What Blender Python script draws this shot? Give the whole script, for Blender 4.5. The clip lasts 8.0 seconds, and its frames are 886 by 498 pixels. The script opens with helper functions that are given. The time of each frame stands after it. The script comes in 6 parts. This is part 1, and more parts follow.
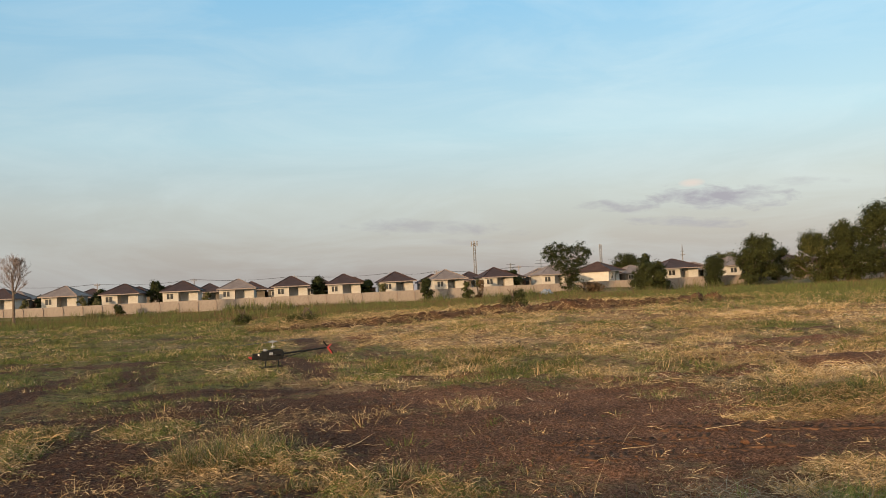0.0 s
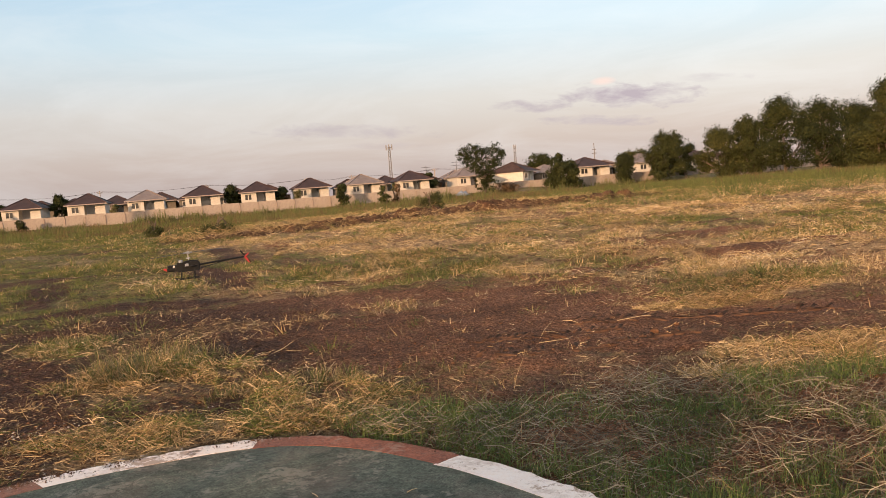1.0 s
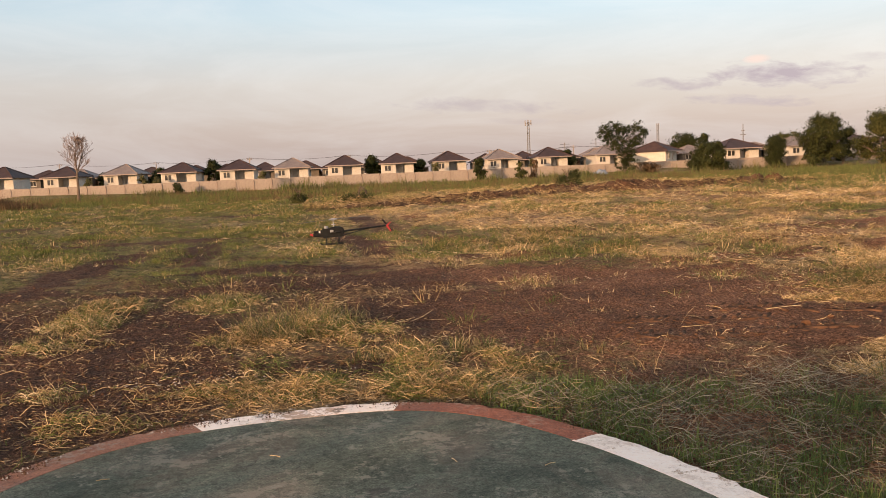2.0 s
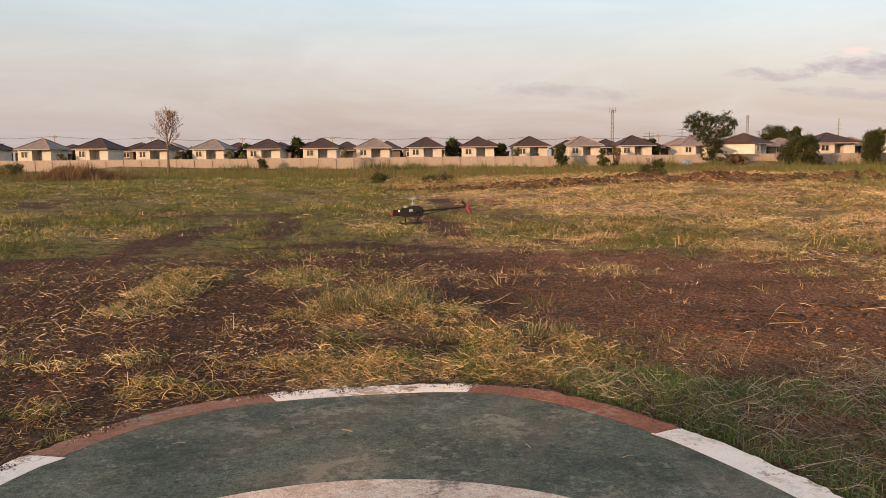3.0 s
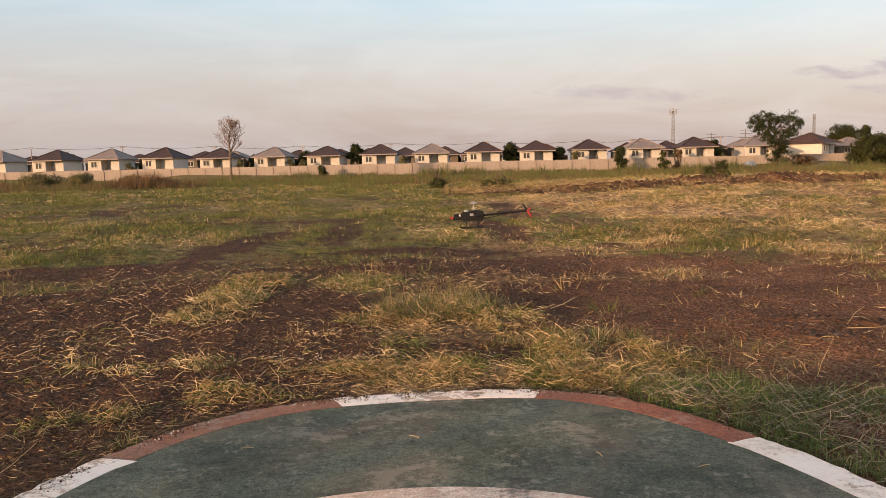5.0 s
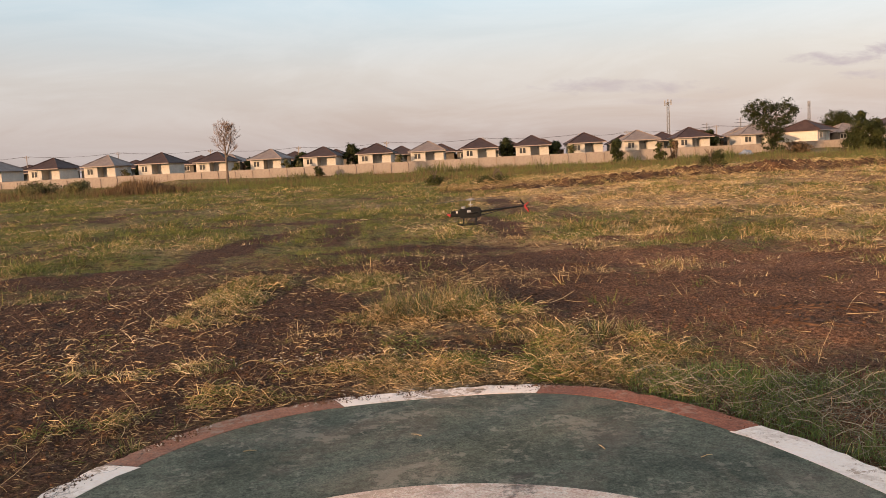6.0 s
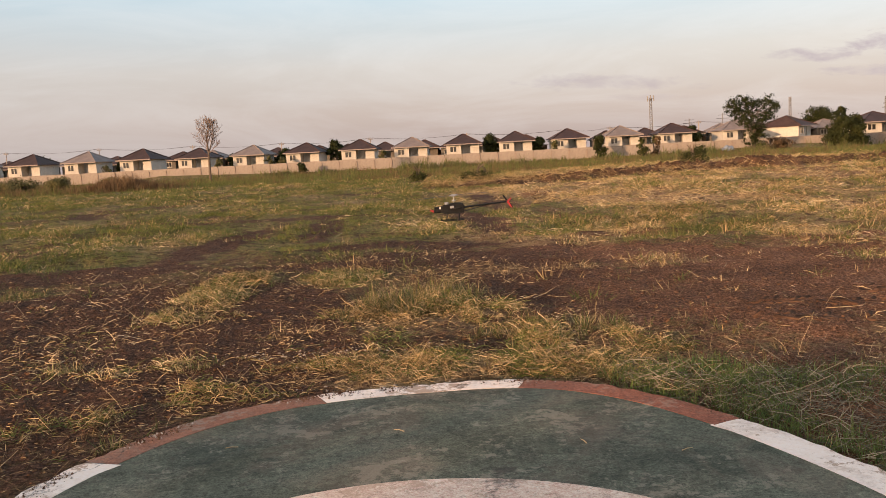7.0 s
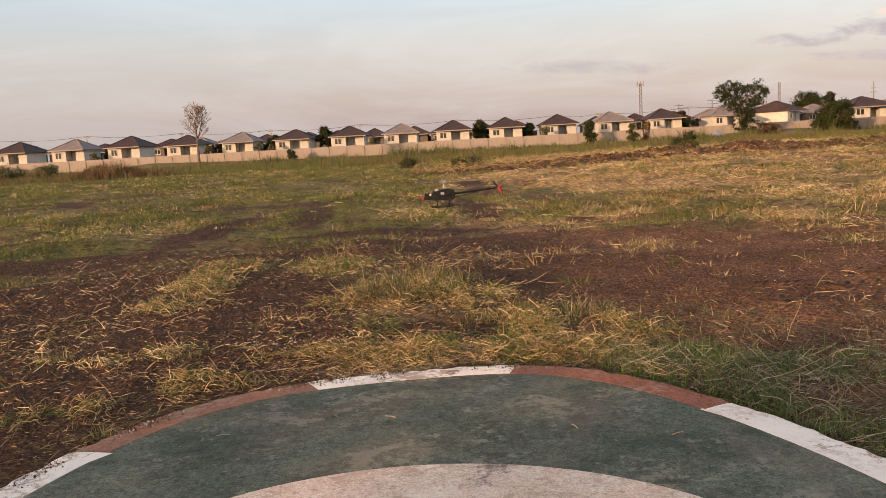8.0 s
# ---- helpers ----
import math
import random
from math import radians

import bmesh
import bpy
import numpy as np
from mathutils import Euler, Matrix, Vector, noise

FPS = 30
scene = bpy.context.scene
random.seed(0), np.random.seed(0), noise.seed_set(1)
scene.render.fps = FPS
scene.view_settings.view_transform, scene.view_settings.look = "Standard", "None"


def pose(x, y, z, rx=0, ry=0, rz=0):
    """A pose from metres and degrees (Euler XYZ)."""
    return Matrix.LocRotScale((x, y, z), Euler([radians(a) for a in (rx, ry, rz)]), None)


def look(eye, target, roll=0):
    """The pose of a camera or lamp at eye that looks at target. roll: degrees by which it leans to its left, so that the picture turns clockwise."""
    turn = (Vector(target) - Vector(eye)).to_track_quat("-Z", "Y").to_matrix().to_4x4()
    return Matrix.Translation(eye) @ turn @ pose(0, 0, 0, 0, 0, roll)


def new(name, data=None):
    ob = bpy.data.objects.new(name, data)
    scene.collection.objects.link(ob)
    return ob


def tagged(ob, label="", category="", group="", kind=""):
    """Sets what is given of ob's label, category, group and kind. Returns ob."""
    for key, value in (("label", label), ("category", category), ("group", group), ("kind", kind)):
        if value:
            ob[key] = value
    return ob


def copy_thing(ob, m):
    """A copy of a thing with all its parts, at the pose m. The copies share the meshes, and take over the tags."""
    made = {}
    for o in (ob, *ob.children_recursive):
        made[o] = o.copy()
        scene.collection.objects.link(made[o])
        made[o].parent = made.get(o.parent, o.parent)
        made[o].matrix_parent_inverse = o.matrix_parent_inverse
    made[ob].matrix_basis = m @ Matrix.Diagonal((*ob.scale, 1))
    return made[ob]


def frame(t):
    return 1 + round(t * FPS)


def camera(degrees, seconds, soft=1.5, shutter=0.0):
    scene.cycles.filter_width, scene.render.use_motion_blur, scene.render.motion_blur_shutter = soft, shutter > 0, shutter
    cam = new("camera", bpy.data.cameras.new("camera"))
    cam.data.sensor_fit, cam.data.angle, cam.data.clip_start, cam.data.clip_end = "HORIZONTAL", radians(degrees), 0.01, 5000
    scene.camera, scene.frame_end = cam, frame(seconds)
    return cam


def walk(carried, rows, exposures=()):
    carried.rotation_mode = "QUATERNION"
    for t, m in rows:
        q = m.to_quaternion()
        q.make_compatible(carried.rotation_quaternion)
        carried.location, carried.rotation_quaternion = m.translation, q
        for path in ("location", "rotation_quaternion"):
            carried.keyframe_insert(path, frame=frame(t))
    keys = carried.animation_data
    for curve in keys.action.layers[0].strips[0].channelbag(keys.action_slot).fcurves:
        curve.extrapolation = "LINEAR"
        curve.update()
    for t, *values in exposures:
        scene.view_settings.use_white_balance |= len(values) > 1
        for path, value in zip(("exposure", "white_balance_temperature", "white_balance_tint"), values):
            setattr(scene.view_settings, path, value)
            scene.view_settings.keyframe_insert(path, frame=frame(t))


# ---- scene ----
cam = camera(54.96, 8.0, soft=0.8)
# seconds, eye x y z, pitch, roll, yaw
PATH = [
    (0.0, 0.159, -0.156, 1.676, 2.704, 2.714, -8.945),
    (0.2, 0.169, -0.163, 1.676, 0.381, 3.119, -12.915),
    (0.4, 0.183, -0.170, 1.677, -1.722, 3.582, -15.502),
    (0.5, 0.179, -0.176, 1.670, -2.565, 3.901, -16.225),
    (0.7, 0.155, -0.145, 1.661, -3.534, 4.013, -16.441),
    (1.0, 0.144, -0.159, 1.675, -4.118, 4.424, -14.581),
    (1.2, 0.105, -0.120, 1.663, -4.503, 4.033, -12.508),
    (1.5, 0.083, -0.155, 1.667, -5.486, 3.589, -9.476),
    (2.0, 0.053, -0.164, 1.666, -5.208, 2.466, -5.425),
    (2.2, 0.045, -0.142, 1.662, -5.160, 2.060, -3.874),
    (3.3, 0.013, -0.020, 1.609, -6.941, 0.203, 0.402),
    (3.5, 0.000, 0.000, 1.600, -7.570, -0.410, 0.000),
    (4.0, -0.001, 0.023, 1.591, -8.409, -0.727, -0.211),
    (4.5, -0.016, 0.009, 1.608, -6.312, -0.078, 2.221),
    (5.0, -0.020, 0.020, 1.611, -5.743, 1.293, 3.799),
    (5.2, -0.016, 0.026, 1.609, -6.341, 2.024, 3.894),
    (6.3, -0.010, 0.023, 1.611, -5.840, 2.960, 3.495),
    (6.5, -0.012, 0.023, 1.611, -5.864, 2.946, 3.317),
    (7.0, 0.002, 0.024, 1.607, -6.254, 2.962, 2.464),
    (7.5, 0.001, 0.016, 1.608, -6.850, 3.135, 1.745),
    (8.0, 0.000, 0.028, 1.606, -7.194, 3.143, 1.793),
]
EXPOSURES = [(0.0, 0.05, 5950, -4), (0.5, 0.10, 6080, 3), (1.0, 0.3, 6450, 9), (2.0, 0.3, 6600, 10), (3.5, 0.25, 6650, 10), (4.0, 0.22, 6150, 8), (5.0, 0.28, 6600, 10), (8.0, 0.28, 6560, 10)]
walk(cam, [(t, pose(x, y, z, 90 + p, r, w)) for t, x, y, z, p, r, w in PATH], EXPOSURES)

# ---- sky and sun ----
SUN_AZ = radians(-138)      # azimuth of the sun from +y towards +x: behind the camera, to its left
SUN_EL = radians(8.2)

world = bpy.data.worlds.new("world")
scene.world = world
world.use_nodes = True
wt = world.node_tree
wt.nodes.clear()


def math_node(tree, op, a, b=None, c=None, clamp=False):
    n = tree.nodes.new("ShaderNodeMath")
    n.operation, n.use_clamp = op, clamp
    for i, v in enumerate((a, b, c)):
        if v is None:
            continue
        if isinstance(v, (int, float)):
            n.inputs[i].default_value = v
        else:
            tree.links.new(v, n.inputs[i])
    return n.outputs[0]


def mix_node(tree, fac, a, b, blend="MIX"):
    n = tree.nodes.new("ShaderNodeMix")
    n.data_type, n.blend_type = "RGBA", blend
    for i, v in ((0, fac), (6, a), (7, b)):
        if isinstance(v, (int, float)):
            n.inputs[i].default_value = v
        elif isinstance(v, tuple):
            n.inputs[i].default_value = (*v, 1) if len(v) == 3 else v
        else:
            tree.links.new(v, n.inputs[i])
    return n.outputs[2]


def ramp_node(tree, fac, stops):
    n = tree.nodes.new("ShaderNodeValToRGB")
    el = n.color_ramp.elements
    while len(el) < len(stops):
        el.new(0.5)
    for e, (p, c) in zip(el, stops):
        e.position, e.color = p, (*c, 1) if len(c) == 3 else c
    tree.links.new(fac, n.inputs[0])
    return n.outputs[0]


def noise_node(tree, vec, scale, detail=4.0, rough=0.55, distort=0.0):
    n = tree.nodes.new("ShaderNodeTexNoise")
    n.inputs["Scale"].default_value, n.inputs["Detail"].default_value = scale, detail
    n.inputs["Roughness"].default_value, n.inputs["Distortion"].default_value = rough, distort
    if vec is not None:
        tree.links.new(vec, n.inputs["Vector"])
    return n.outputs[0]


def build_sky():
    tc = wt.nodes.new("ShaderNodeTexCoord")
    sep = wt.nodes.new("ShaderNodeSeparateXYZ")
    wt.links.new(tc.outputs["Generated"], sep.inputs[0])
    x, y, z = sep.outputs
    el = math_node(wt, "MULTIPLY", math_node(wt, "ARCSINE", z), 180 / math.pi)
    az = math_node(wt, "MULTIPLY", math_node(wt, "ARCTAN2", x, y), 180 / math.pi)
    # dusk haze: dusty pink at the horizon, pale above, blue higher up
    f = math_node(wt, "DIVIDE", el, 60.0, clamp=True)
    haze = ramp_node(wt, f, [(0.0, (0.46, 0.365, 0.355)), (0.05, (0.56, 0.465, 0.45)), (0.10, (0.65, 0.60, 0.59)),
                             (0.17, (0.60, 0.71, 0.79)), (0.32, (0.36, 0.60, 0.85)), (0.6, (0.36, 0.50, 0.68)), (1.0, (0.34, 0.43, 0.56))])
    sky = wt.nodes.new("ShaderNodeTexSky")
    sky.sky_type, sky.sun_disc = "NISHITA", False
    sky.sun_elevation, sky.sun_rotation = SUN_EL, SUN_AZ
    sky.dust_density, sky.air_density = 2.0, 1.2
    dim = mix_node(wt, 1.0, sky.outputs[0], (0.12, 0.12, 0.12), "MULTIPLY")
    col = mix_node(wt, 0.8, dim, haze)
    # the western sky round the low sun glows warm
    hs = Vector((math.sin(SUN_AZ), math.cos(SUN_AZ), 0))
    dot = math_node(wt, "ADD", math_node(wt, "MULTIPLY", x, hs.x), math_node(wt, "MULTIPLY", y, hs.y))
    glow = math_node(wt, "MULTIPLY", math_node(wt, "POWER", math_node(wt, "MAXIMUM", dot, 0.0), 1.6), math_node(wt, "SUBTRACT", 1.0, math_node(wt, "DIVIDE", el, 65.0, clamp=True)))
    col = mix_node(wt, glow, col, (3.4, 2.35, 1.55))
    # thin high cirrus and a few flat grey clouds low in the east
    comb = wt.nodes.new("ShaderNodeCombineXYZ")
    wt.links.new(math_node(wt, "MULTIPLY", az, 0.05), comb.inputs[0])
    wt.links.new(math_node(wt, "MULTIPLY", el, 0.22), comb.inputs[1])
    n1 = noise_node(wt, comb.outputs[0], 1.3, 6.0, 0.62, 0.6)
    wisp = ramp_node(wt, n1, [(0.42, (0, 0, 0)), (0.75, (1, 1, 1))])
    col = mix_node(wt, math_node(wt, "MULTIPLY", wisp, 0.32), col, (0.80, 0.80, 0.80))
    comb2 = wt.nodes.new("ShaderNodeCombineXYZ")
    wt.links.new(math_node(wt, "MULTIPLY", az, 0.33), comb2.inputs[0])
    wt.links.new(math_node(wt, "MULTIPLY", math_node(wt, "MULTIPLY_ADD", az, 0.07, el), 1.0), comb2.inputs[1])
    n2 = noise_node(wt, comb2.outputs[0], 1.5, 5.0, 0.6, 0.3)
    for a0, e0, ra, re, amount in ((27.4, 5.1, 4.8, 1.0, 0.95), (21.0, 4.9, 3.3, 0.5, 0.85), (25.2, 3.6, 4.8, 0.45, 0.7),
                                   (8.0, 4.2, 7.0, 0.6, 0.5), (32.5, 5.6, 2.6, 0.35, 0.35), (12.0, 3.0, 4.0, 0.3, 0.22)):
        da = math_node(wt, "POWER", math_node(wt, "ABSOLUTE", math_node(wt, "DIVIDE", math_node(wt, "SUBTRACT", az, a0), ra)), 2.0)
        de = math_node(wt, "POWER", math_node(wt, "ABSOLUTE", math_node(wt, "DIVIDE", math_node(wt, "SUBTRACT", math_node(wt, "MULTIPLY_ADD", az, 0.07, el), e0 + 0.07 * a0), re)), 2.0)
        body = math_node(wt, "SUBTRACT", 1.0, math_node(wt, "ADD", da, de))
        body = math_node(wt, "ADD", body, math_node(wt, "MULTIPLY_ADD", n2, 3.4, -1.9))
        body = math_node(wt, "MULTIPLY", math_node(wt, "MULTIPLY", body, 0.9, clamp=True), amount)
        col = mix_node(wt, body, col, (0.41, 0.345, 0.375))
    # one cloud top still catches the sun
    da = math_node(wt, "POWER", math_node(wt, "ABSOLUTE", math_node(wt, "DIVIDE", math_node(wt, "SUBTRACT", az, 25.6), 0.9)), 2.0)
    de = math_node(wt, "POWER", math_node(wt, "ABSOLUTE", math_node(wt, "DIVIDE", math_node(wt, "SUBTRACT", el, 6.1), 0.3)), 2.0)
    lit = math_node(wt, "SUBTRACT", 1.0, math_node(wt, "ADD", da, de), clamp=True)
    col = mix_node(wt, math_node(wt, "MULTIPLY", lit, 0.7), col, (0.82, 0.60, 0.52))
    east = math_node(wt, "MINIMUM", math_node(wt, "MAXIMUM", math_node(wt, "MULTIPLY_ADD", az, 0.0030, 1.015), 0.93), 1.12)
    shade = wt.nodes.new("ShaderNodeVectorMath")
    shade.operation = "SCALE"
    wt.links.new(col, shade.inputs[0])
    wt.links.new(east, shade.inputs["Scale"])
    col = shade.outputs[0]
    bg = wt.nodes.new("ShaderNodeBackground")
    bg.inputs[1].default_value = 1.0
    out = wt.nodes.new("ShaderNodeOutputWorld")
    wt.links.new(col, bg.inputs[0])
    wt.links.new(bg.outputs[0], out.inputs[0])


build_sky()

sun_data = bpy.data.lights.new("sun", "SUN")
sun_data.energy, sun_data.angle, sun_data.color = 4.9, radians(0.6), (1.0, 0.60, 0.33)
sun = new("sun", sun_data)
sun_from = Vector((math.sin(SUN_AZ) * math.cos(SUN_EL), math.cos(SUN_AZ) * math.cos(SUN_EL), math.sin(SUN_EL)))
sun.matrix_world = look(sun_from * 60, (0, 0, 0))


# ---- materials ----
def material(name, rough=0.8, metal=0.0, spec=0.3):
    m = bpy.data.materials.new(name)
    m.use_nodes = True
    b = m.node_tree.nodes["Principled BSDF"]
    b.inputs["Roughness"].default_value, b.inputs["Metallic"].default_value = rough, metal
    b.inputs["Specular IOR Level"].default_value = spec
    return m, m.node_tree, b


def coords(tree, which="Object"):
    return tree.nodes.new("ShaderNodeTexCoord").outputs[which]


def bump(tree, bsdf, height, strength, distance):
    n = tree.nodes.new("ShaderNodeBump")
    n.inputs["Strength"].default_value, n.inputs["Distance"].default_value = strength, distance
    tree.links.new(height, n.inputs["Height"])
    tree.links.new(n.outputs[0], bsdf.inputs["Normal"])


def mottled(name, a, b, scale, rough=0.8, metal=0.0, spec=0.3, fine=None, relief=0.0, which="Object"):
    """Two colours mixed by a coarse noise, with fine grain and relief."""
    m, t, s = material(name, rough, metal, spec)
    v = coords(t, which)
    n = noise_node(t, v, scale, 5.0, 0.6)
    c = ramp_node(t, n, [(0.32, a), (0.68, b)])
    g = noise_node(t, v, fine or scale * 9, 3.0, 0.6)
    c = mix_node(t, 0.5, c, ramp_node(t, g, [(0.25, (0.35, 0.35, 0.35)), (0.75, (0.65, 0.65, 0.65))]), "OVERLAY")
    t.links.new(c, s.inputs["Base Color"])
    if relief:
        bump(t, s, g, 0.6, relief)
    return m


def leafy(name, stops, rough=0.65, through_light=0.25, by_object=0.0):
    """Grass, straw and leaves: the colour differs from blade to blade."""
    m, t, s = material(name, rough, 0.0, 0.15)
    geo = t.nodes.new("ShaderNodeNewGeometry")
    k = geo.outputs["Random Per Island"]
    patch = noise_node(t, coords(t, "Object"), 0.35, 3.0, 0.6)
    k = math_node(t, "ADD", math_node(t, "MULTIPLY", k, 0.65), math_node(t, "MULTIPLY_ADD", patch, 1.1, -0.38), clamp=True)
    if by_object:
        k = math_node(t, "ADD", k, math_node(t, "MULTIPLY_ADD", t.nodes.new("ShaderNodeObjectInfo").outputs["Random"], 2 * by_object, -by_object), clamp=True)
    c = ramp_node(t, k, stops)
    t.links.new(c, s.inputs["Base Color"])
    tr = t.nodes.new("ShaderNodeBsdfTranslucent")
    t.links.new(c, tr.inputs[0])
    mx = t.nodes.new("ShaderNodeMixShader")
    mx.inputs[0].default_value = through_light
    t.links.new(s.outputs[0], mx.inputs[1])
    t.links.new(tr.outputs[0], mx.inputs[2])
    t.links.new(mx.outputs[0], t.nodes["Material Output"].inputs[0])
    return m


def ground_material():
    m, t, s = material("field_earth", 0.95, 0.0, 0.1)
    v = coords(t)

    def attr(name):
        a = t.nodes.new("ShaderNodeAttribute")
        a.attribute_name = name
        return a.outputs["Fac"]
    big = noise_node(t, v, 0.45, 5.0, 0.65)
    mid = noise_node(t, v, 6.5, 8.0, 0.72)
    fine = noise_node(t, v, 70.0, 6.0, 0.75)
    crumb = noise_node(t, v, 30.0, 8.0, 0.78)
    # two soil ramps: the second paints the stronger light on the right-hand soil
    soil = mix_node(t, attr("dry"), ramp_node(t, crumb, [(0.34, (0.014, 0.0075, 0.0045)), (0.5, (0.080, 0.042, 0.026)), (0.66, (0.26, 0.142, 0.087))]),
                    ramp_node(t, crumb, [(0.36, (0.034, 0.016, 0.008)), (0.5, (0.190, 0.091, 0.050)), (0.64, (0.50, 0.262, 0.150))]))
    soil = mix_node(t, 0.5, soil, ramp_node(t, mid, [(0.34, (0.26, 0.26, 0.26)), (0.66, (0.70, 0.70, 0.70))]), "OVERLAY")
    soil = mix_node(t, 0.6, soil, ramp_node(t, fine, [(0.3, (0.22, 0.22, 0.22)), (0.7, (0.78, 0.78, 0.78))]), "OVERLAY")
    # bleached chaff trodden into the soil
    chaff = ramp_node(t, noise_node(t, v, 55.0, 3.0, 0.7, 1.5), [(0.62, (0, 0, 0)), (0.68, (0.7, 0.7, 0.7))])
    soil = mix_node(t, math_node(t, "MULTIPLY", chaff, ramp_node(t, noise_node(t, v, 1.9, 4.0, 0.6), [(0.42, (0, 0, 0)), (0.62, (1, 1, 1))])), soil, (0.46, 0.31, 0.17))
    straw = ramp_node(t, crumb, [(0.34, (0.12, 0.072, 0.038)), (0.5, (0.40, 0.26, 0.135)), (0.66, (0.70, 0.50, 0.29))])
    green = ramp_node(t, crumb, [(0.36, (0.030, 0.028, 0.010)), (0.5, (0.135, 0.125, 0.040)), (0.64, (0.31, 0.265, 0.095))])
    tone = noise_node(t, v, 2.6, 6.0, 0.7, 0.6)
    green = mix_node(t, ramp_node(t, tone, [(0.50, (0, 0, 0)), (0.62, (0.8, 0.8, 0.8))]), green, mix_node(t, crumb, (0.050, 0.028, 0.013), (0.36, 0.25, 0.115)))
    w = math_node(t, "ADD", attr("straw"), math_node(t, "MULTIPLY_ADD", mid, 1.6, -0.8), clamp=True)
    litter = mix_node(t, w, green, straw)
    # bare gaps between the plants, their shade put into a darker soil colour
    shaded_gap = ramp_node(t, noise_node(t, v, 3.4, 7.0, 0.72, 0.4), [(0.51, (0, 0, 0)), (0.58, (0.85, 0.85, 0.85))])
    litter = mix_node(t, shaded_gap, litter, mix_node(t, 0.6, soil, (0.036, 0.021, 0.011)))
    k = math_node(t, "ADD", attr("soil"), math_node(t, "MULTIPLY_ADD", mid, 1.6, -0.8))
    k = math_node(t, "MULTIPLY_ADD", k, 1.8, -0.4, clamp=True)
    c = mix_node(t, k, litter, soil)
    c = mix_node(t, 0.45, c, ramp_node(t, big, [(0.3, (0.32, 0.32, 0.32)), (0.7, (0.68, 0.68, 0.68))]), "OVERLAY")
    t.links.new(c, s.inputs["Base Color"])
    h = math_node(t, "ADD", math_node(t, "MULTIPLY", mid, 1.0), math_node(t, "MULTIPLY", fine, 0.55))
    bump(t, s, h, 1.0, 0.07)
    return m


M_GROUND = ground_material()
M_GREEN = leafy("green_grass", [(0.0, (0.028, 0.036, 0.010)), (0.45, (0.105, 0.122, 0.030)), (0.8, (0.20, 0.195, 0.055)), (1.0, (0.42, 0.34, 0.14))])
M_DRY = leafy("dry_grass", [(0.0, (0.07, 0.048, 0.020)), (0.4, (0.25, 0.172, 0.070)), (0.8, (0.64, 0.445, 0.215)), (1.0, (0.92, 0.72, 0.44))])
M_STRAW = leafy("straw", [(0.0, (0.07, 0.042, 0.022)), (0.35, (0.27, 0.18, 0.088)), (0.75, (0.70, 0.51, 0.275)), (1.0, (0.93, 0.78, 0.54))], 0.55, 0.12)
M_HAY = leafy("old_hay", [(0.0, (0.028, 0.021, 0.014)), (0.35, (0.13, 0.112, 0.080)), (0.7, (0.33, 0.285, 0.215)), (1.0, (0.68, 0.60, 0.47))], 0.7, 0.1)
M_LEAF = leafy("tree_leaf", [(0.0, (0.016, 0.020, 0.006)), (0.45, (0.033, 0.039, 0.011)), (0.85, (0.064, 0.066, 0.018)), (1.0, (0.11, 0.095, 0.028))], 0.75, 0.12, 0.2)
M_MEADOW = leafy("meadow_grass", [(0.0, (0.040, 0.052, 0.015)), (0.4, (0.090, 0.108, 0.030)), (0.8, (0.16, 0.165, 0.050)), (1.0, (0.30, 0.25, 0.09))], 0.65, 0.25)
M_SHRUB = leafy("olive_shrub", [(0.0, (0.045, 0.046, 0.018)), (0.5, (0.105, 0.10, 0.040)), (1.0, (0.20, 0.17, 0.07))], 0.7, 0.2)
M_FRESH = leafy("fresh_grass", [(0.0, (0.045, 0.068, 0.018)), (0.4, (0.115, 0.155, 0.042)), (0.8, (0.21, 0.25, 0.075)), (1.0, (0.40, 0.37, 0.15))], 0.65, 0.3)
M_DEADLEAF = leafy("dry_shrub", [(0.0, (0.055, 0.034, 0.020)), (0.5, (0.14, 0.088, 0.046)), (1.0, (0.25, 0.175, 0.095))], 0.8, 0.2)
M_BARK = mottled("bark", (0.07, 0.05, 0.035), (0.17, 0.13, 0.10), 3.0, 0.95, relief=0.03)
M_PALEBARK = mottled("pale_bark", (0.17, 0.118, 0.095), (0.28, 0.205, 0.17), 3.0, 0.95, relief=0.03)
M_CLOD = mottled("soil_clod", (0.055, 0.028, 0.016), (0.165, 0.085, 0.047), 4.0, 1.0, spec=0.1, relief=0.01)
M_REDSOIL = mottled("turned_soil", (0.030, 0.016, 0.010), (0.155, 0.084, 0.046), 0.9, 1.0, spec=0.1, fine=7.0, relief=0.15)
M_STONE = mottled("pale_stone", (0.26, 0.21, 0.17), (0.50, 0.43, 0.36), 14.0, 0.9, relief=0.004)
M_CONCRETE = mottled("precast_concrete", (0.235, 0.195, 0.165), (0.315, 0.265, 0.225), 0.35, 0.9, fine=5.0, relief=0.01)
M_POSTCON = mottled("post_concrete", (0.22, 0.17, 0.14), (0.34, 0.27, 0.22), 1.0, 0.9, fine=6.0)
M_HOUSEWALL = mottled("cream_render", (0.43, 0.40, 0.355), (0.53, 0.495, 0.44), 0.6, 0.85, fine=6.0)
# back-row walls: the front row's shade is put into this darker colour
M_SHADEDWALL = mottled("shaded_brown_grey_render", (0.10, 0.085, 0.07), (0.17, 0.145, 0.12), 0.6, 0.9, fine=6.0)
M_PORCHWALL = mottled("grey_render", (0.36, 0.385, 0.42), (0.44, 0.46, 0.49), 0.6, 0.85, fine=6.0)
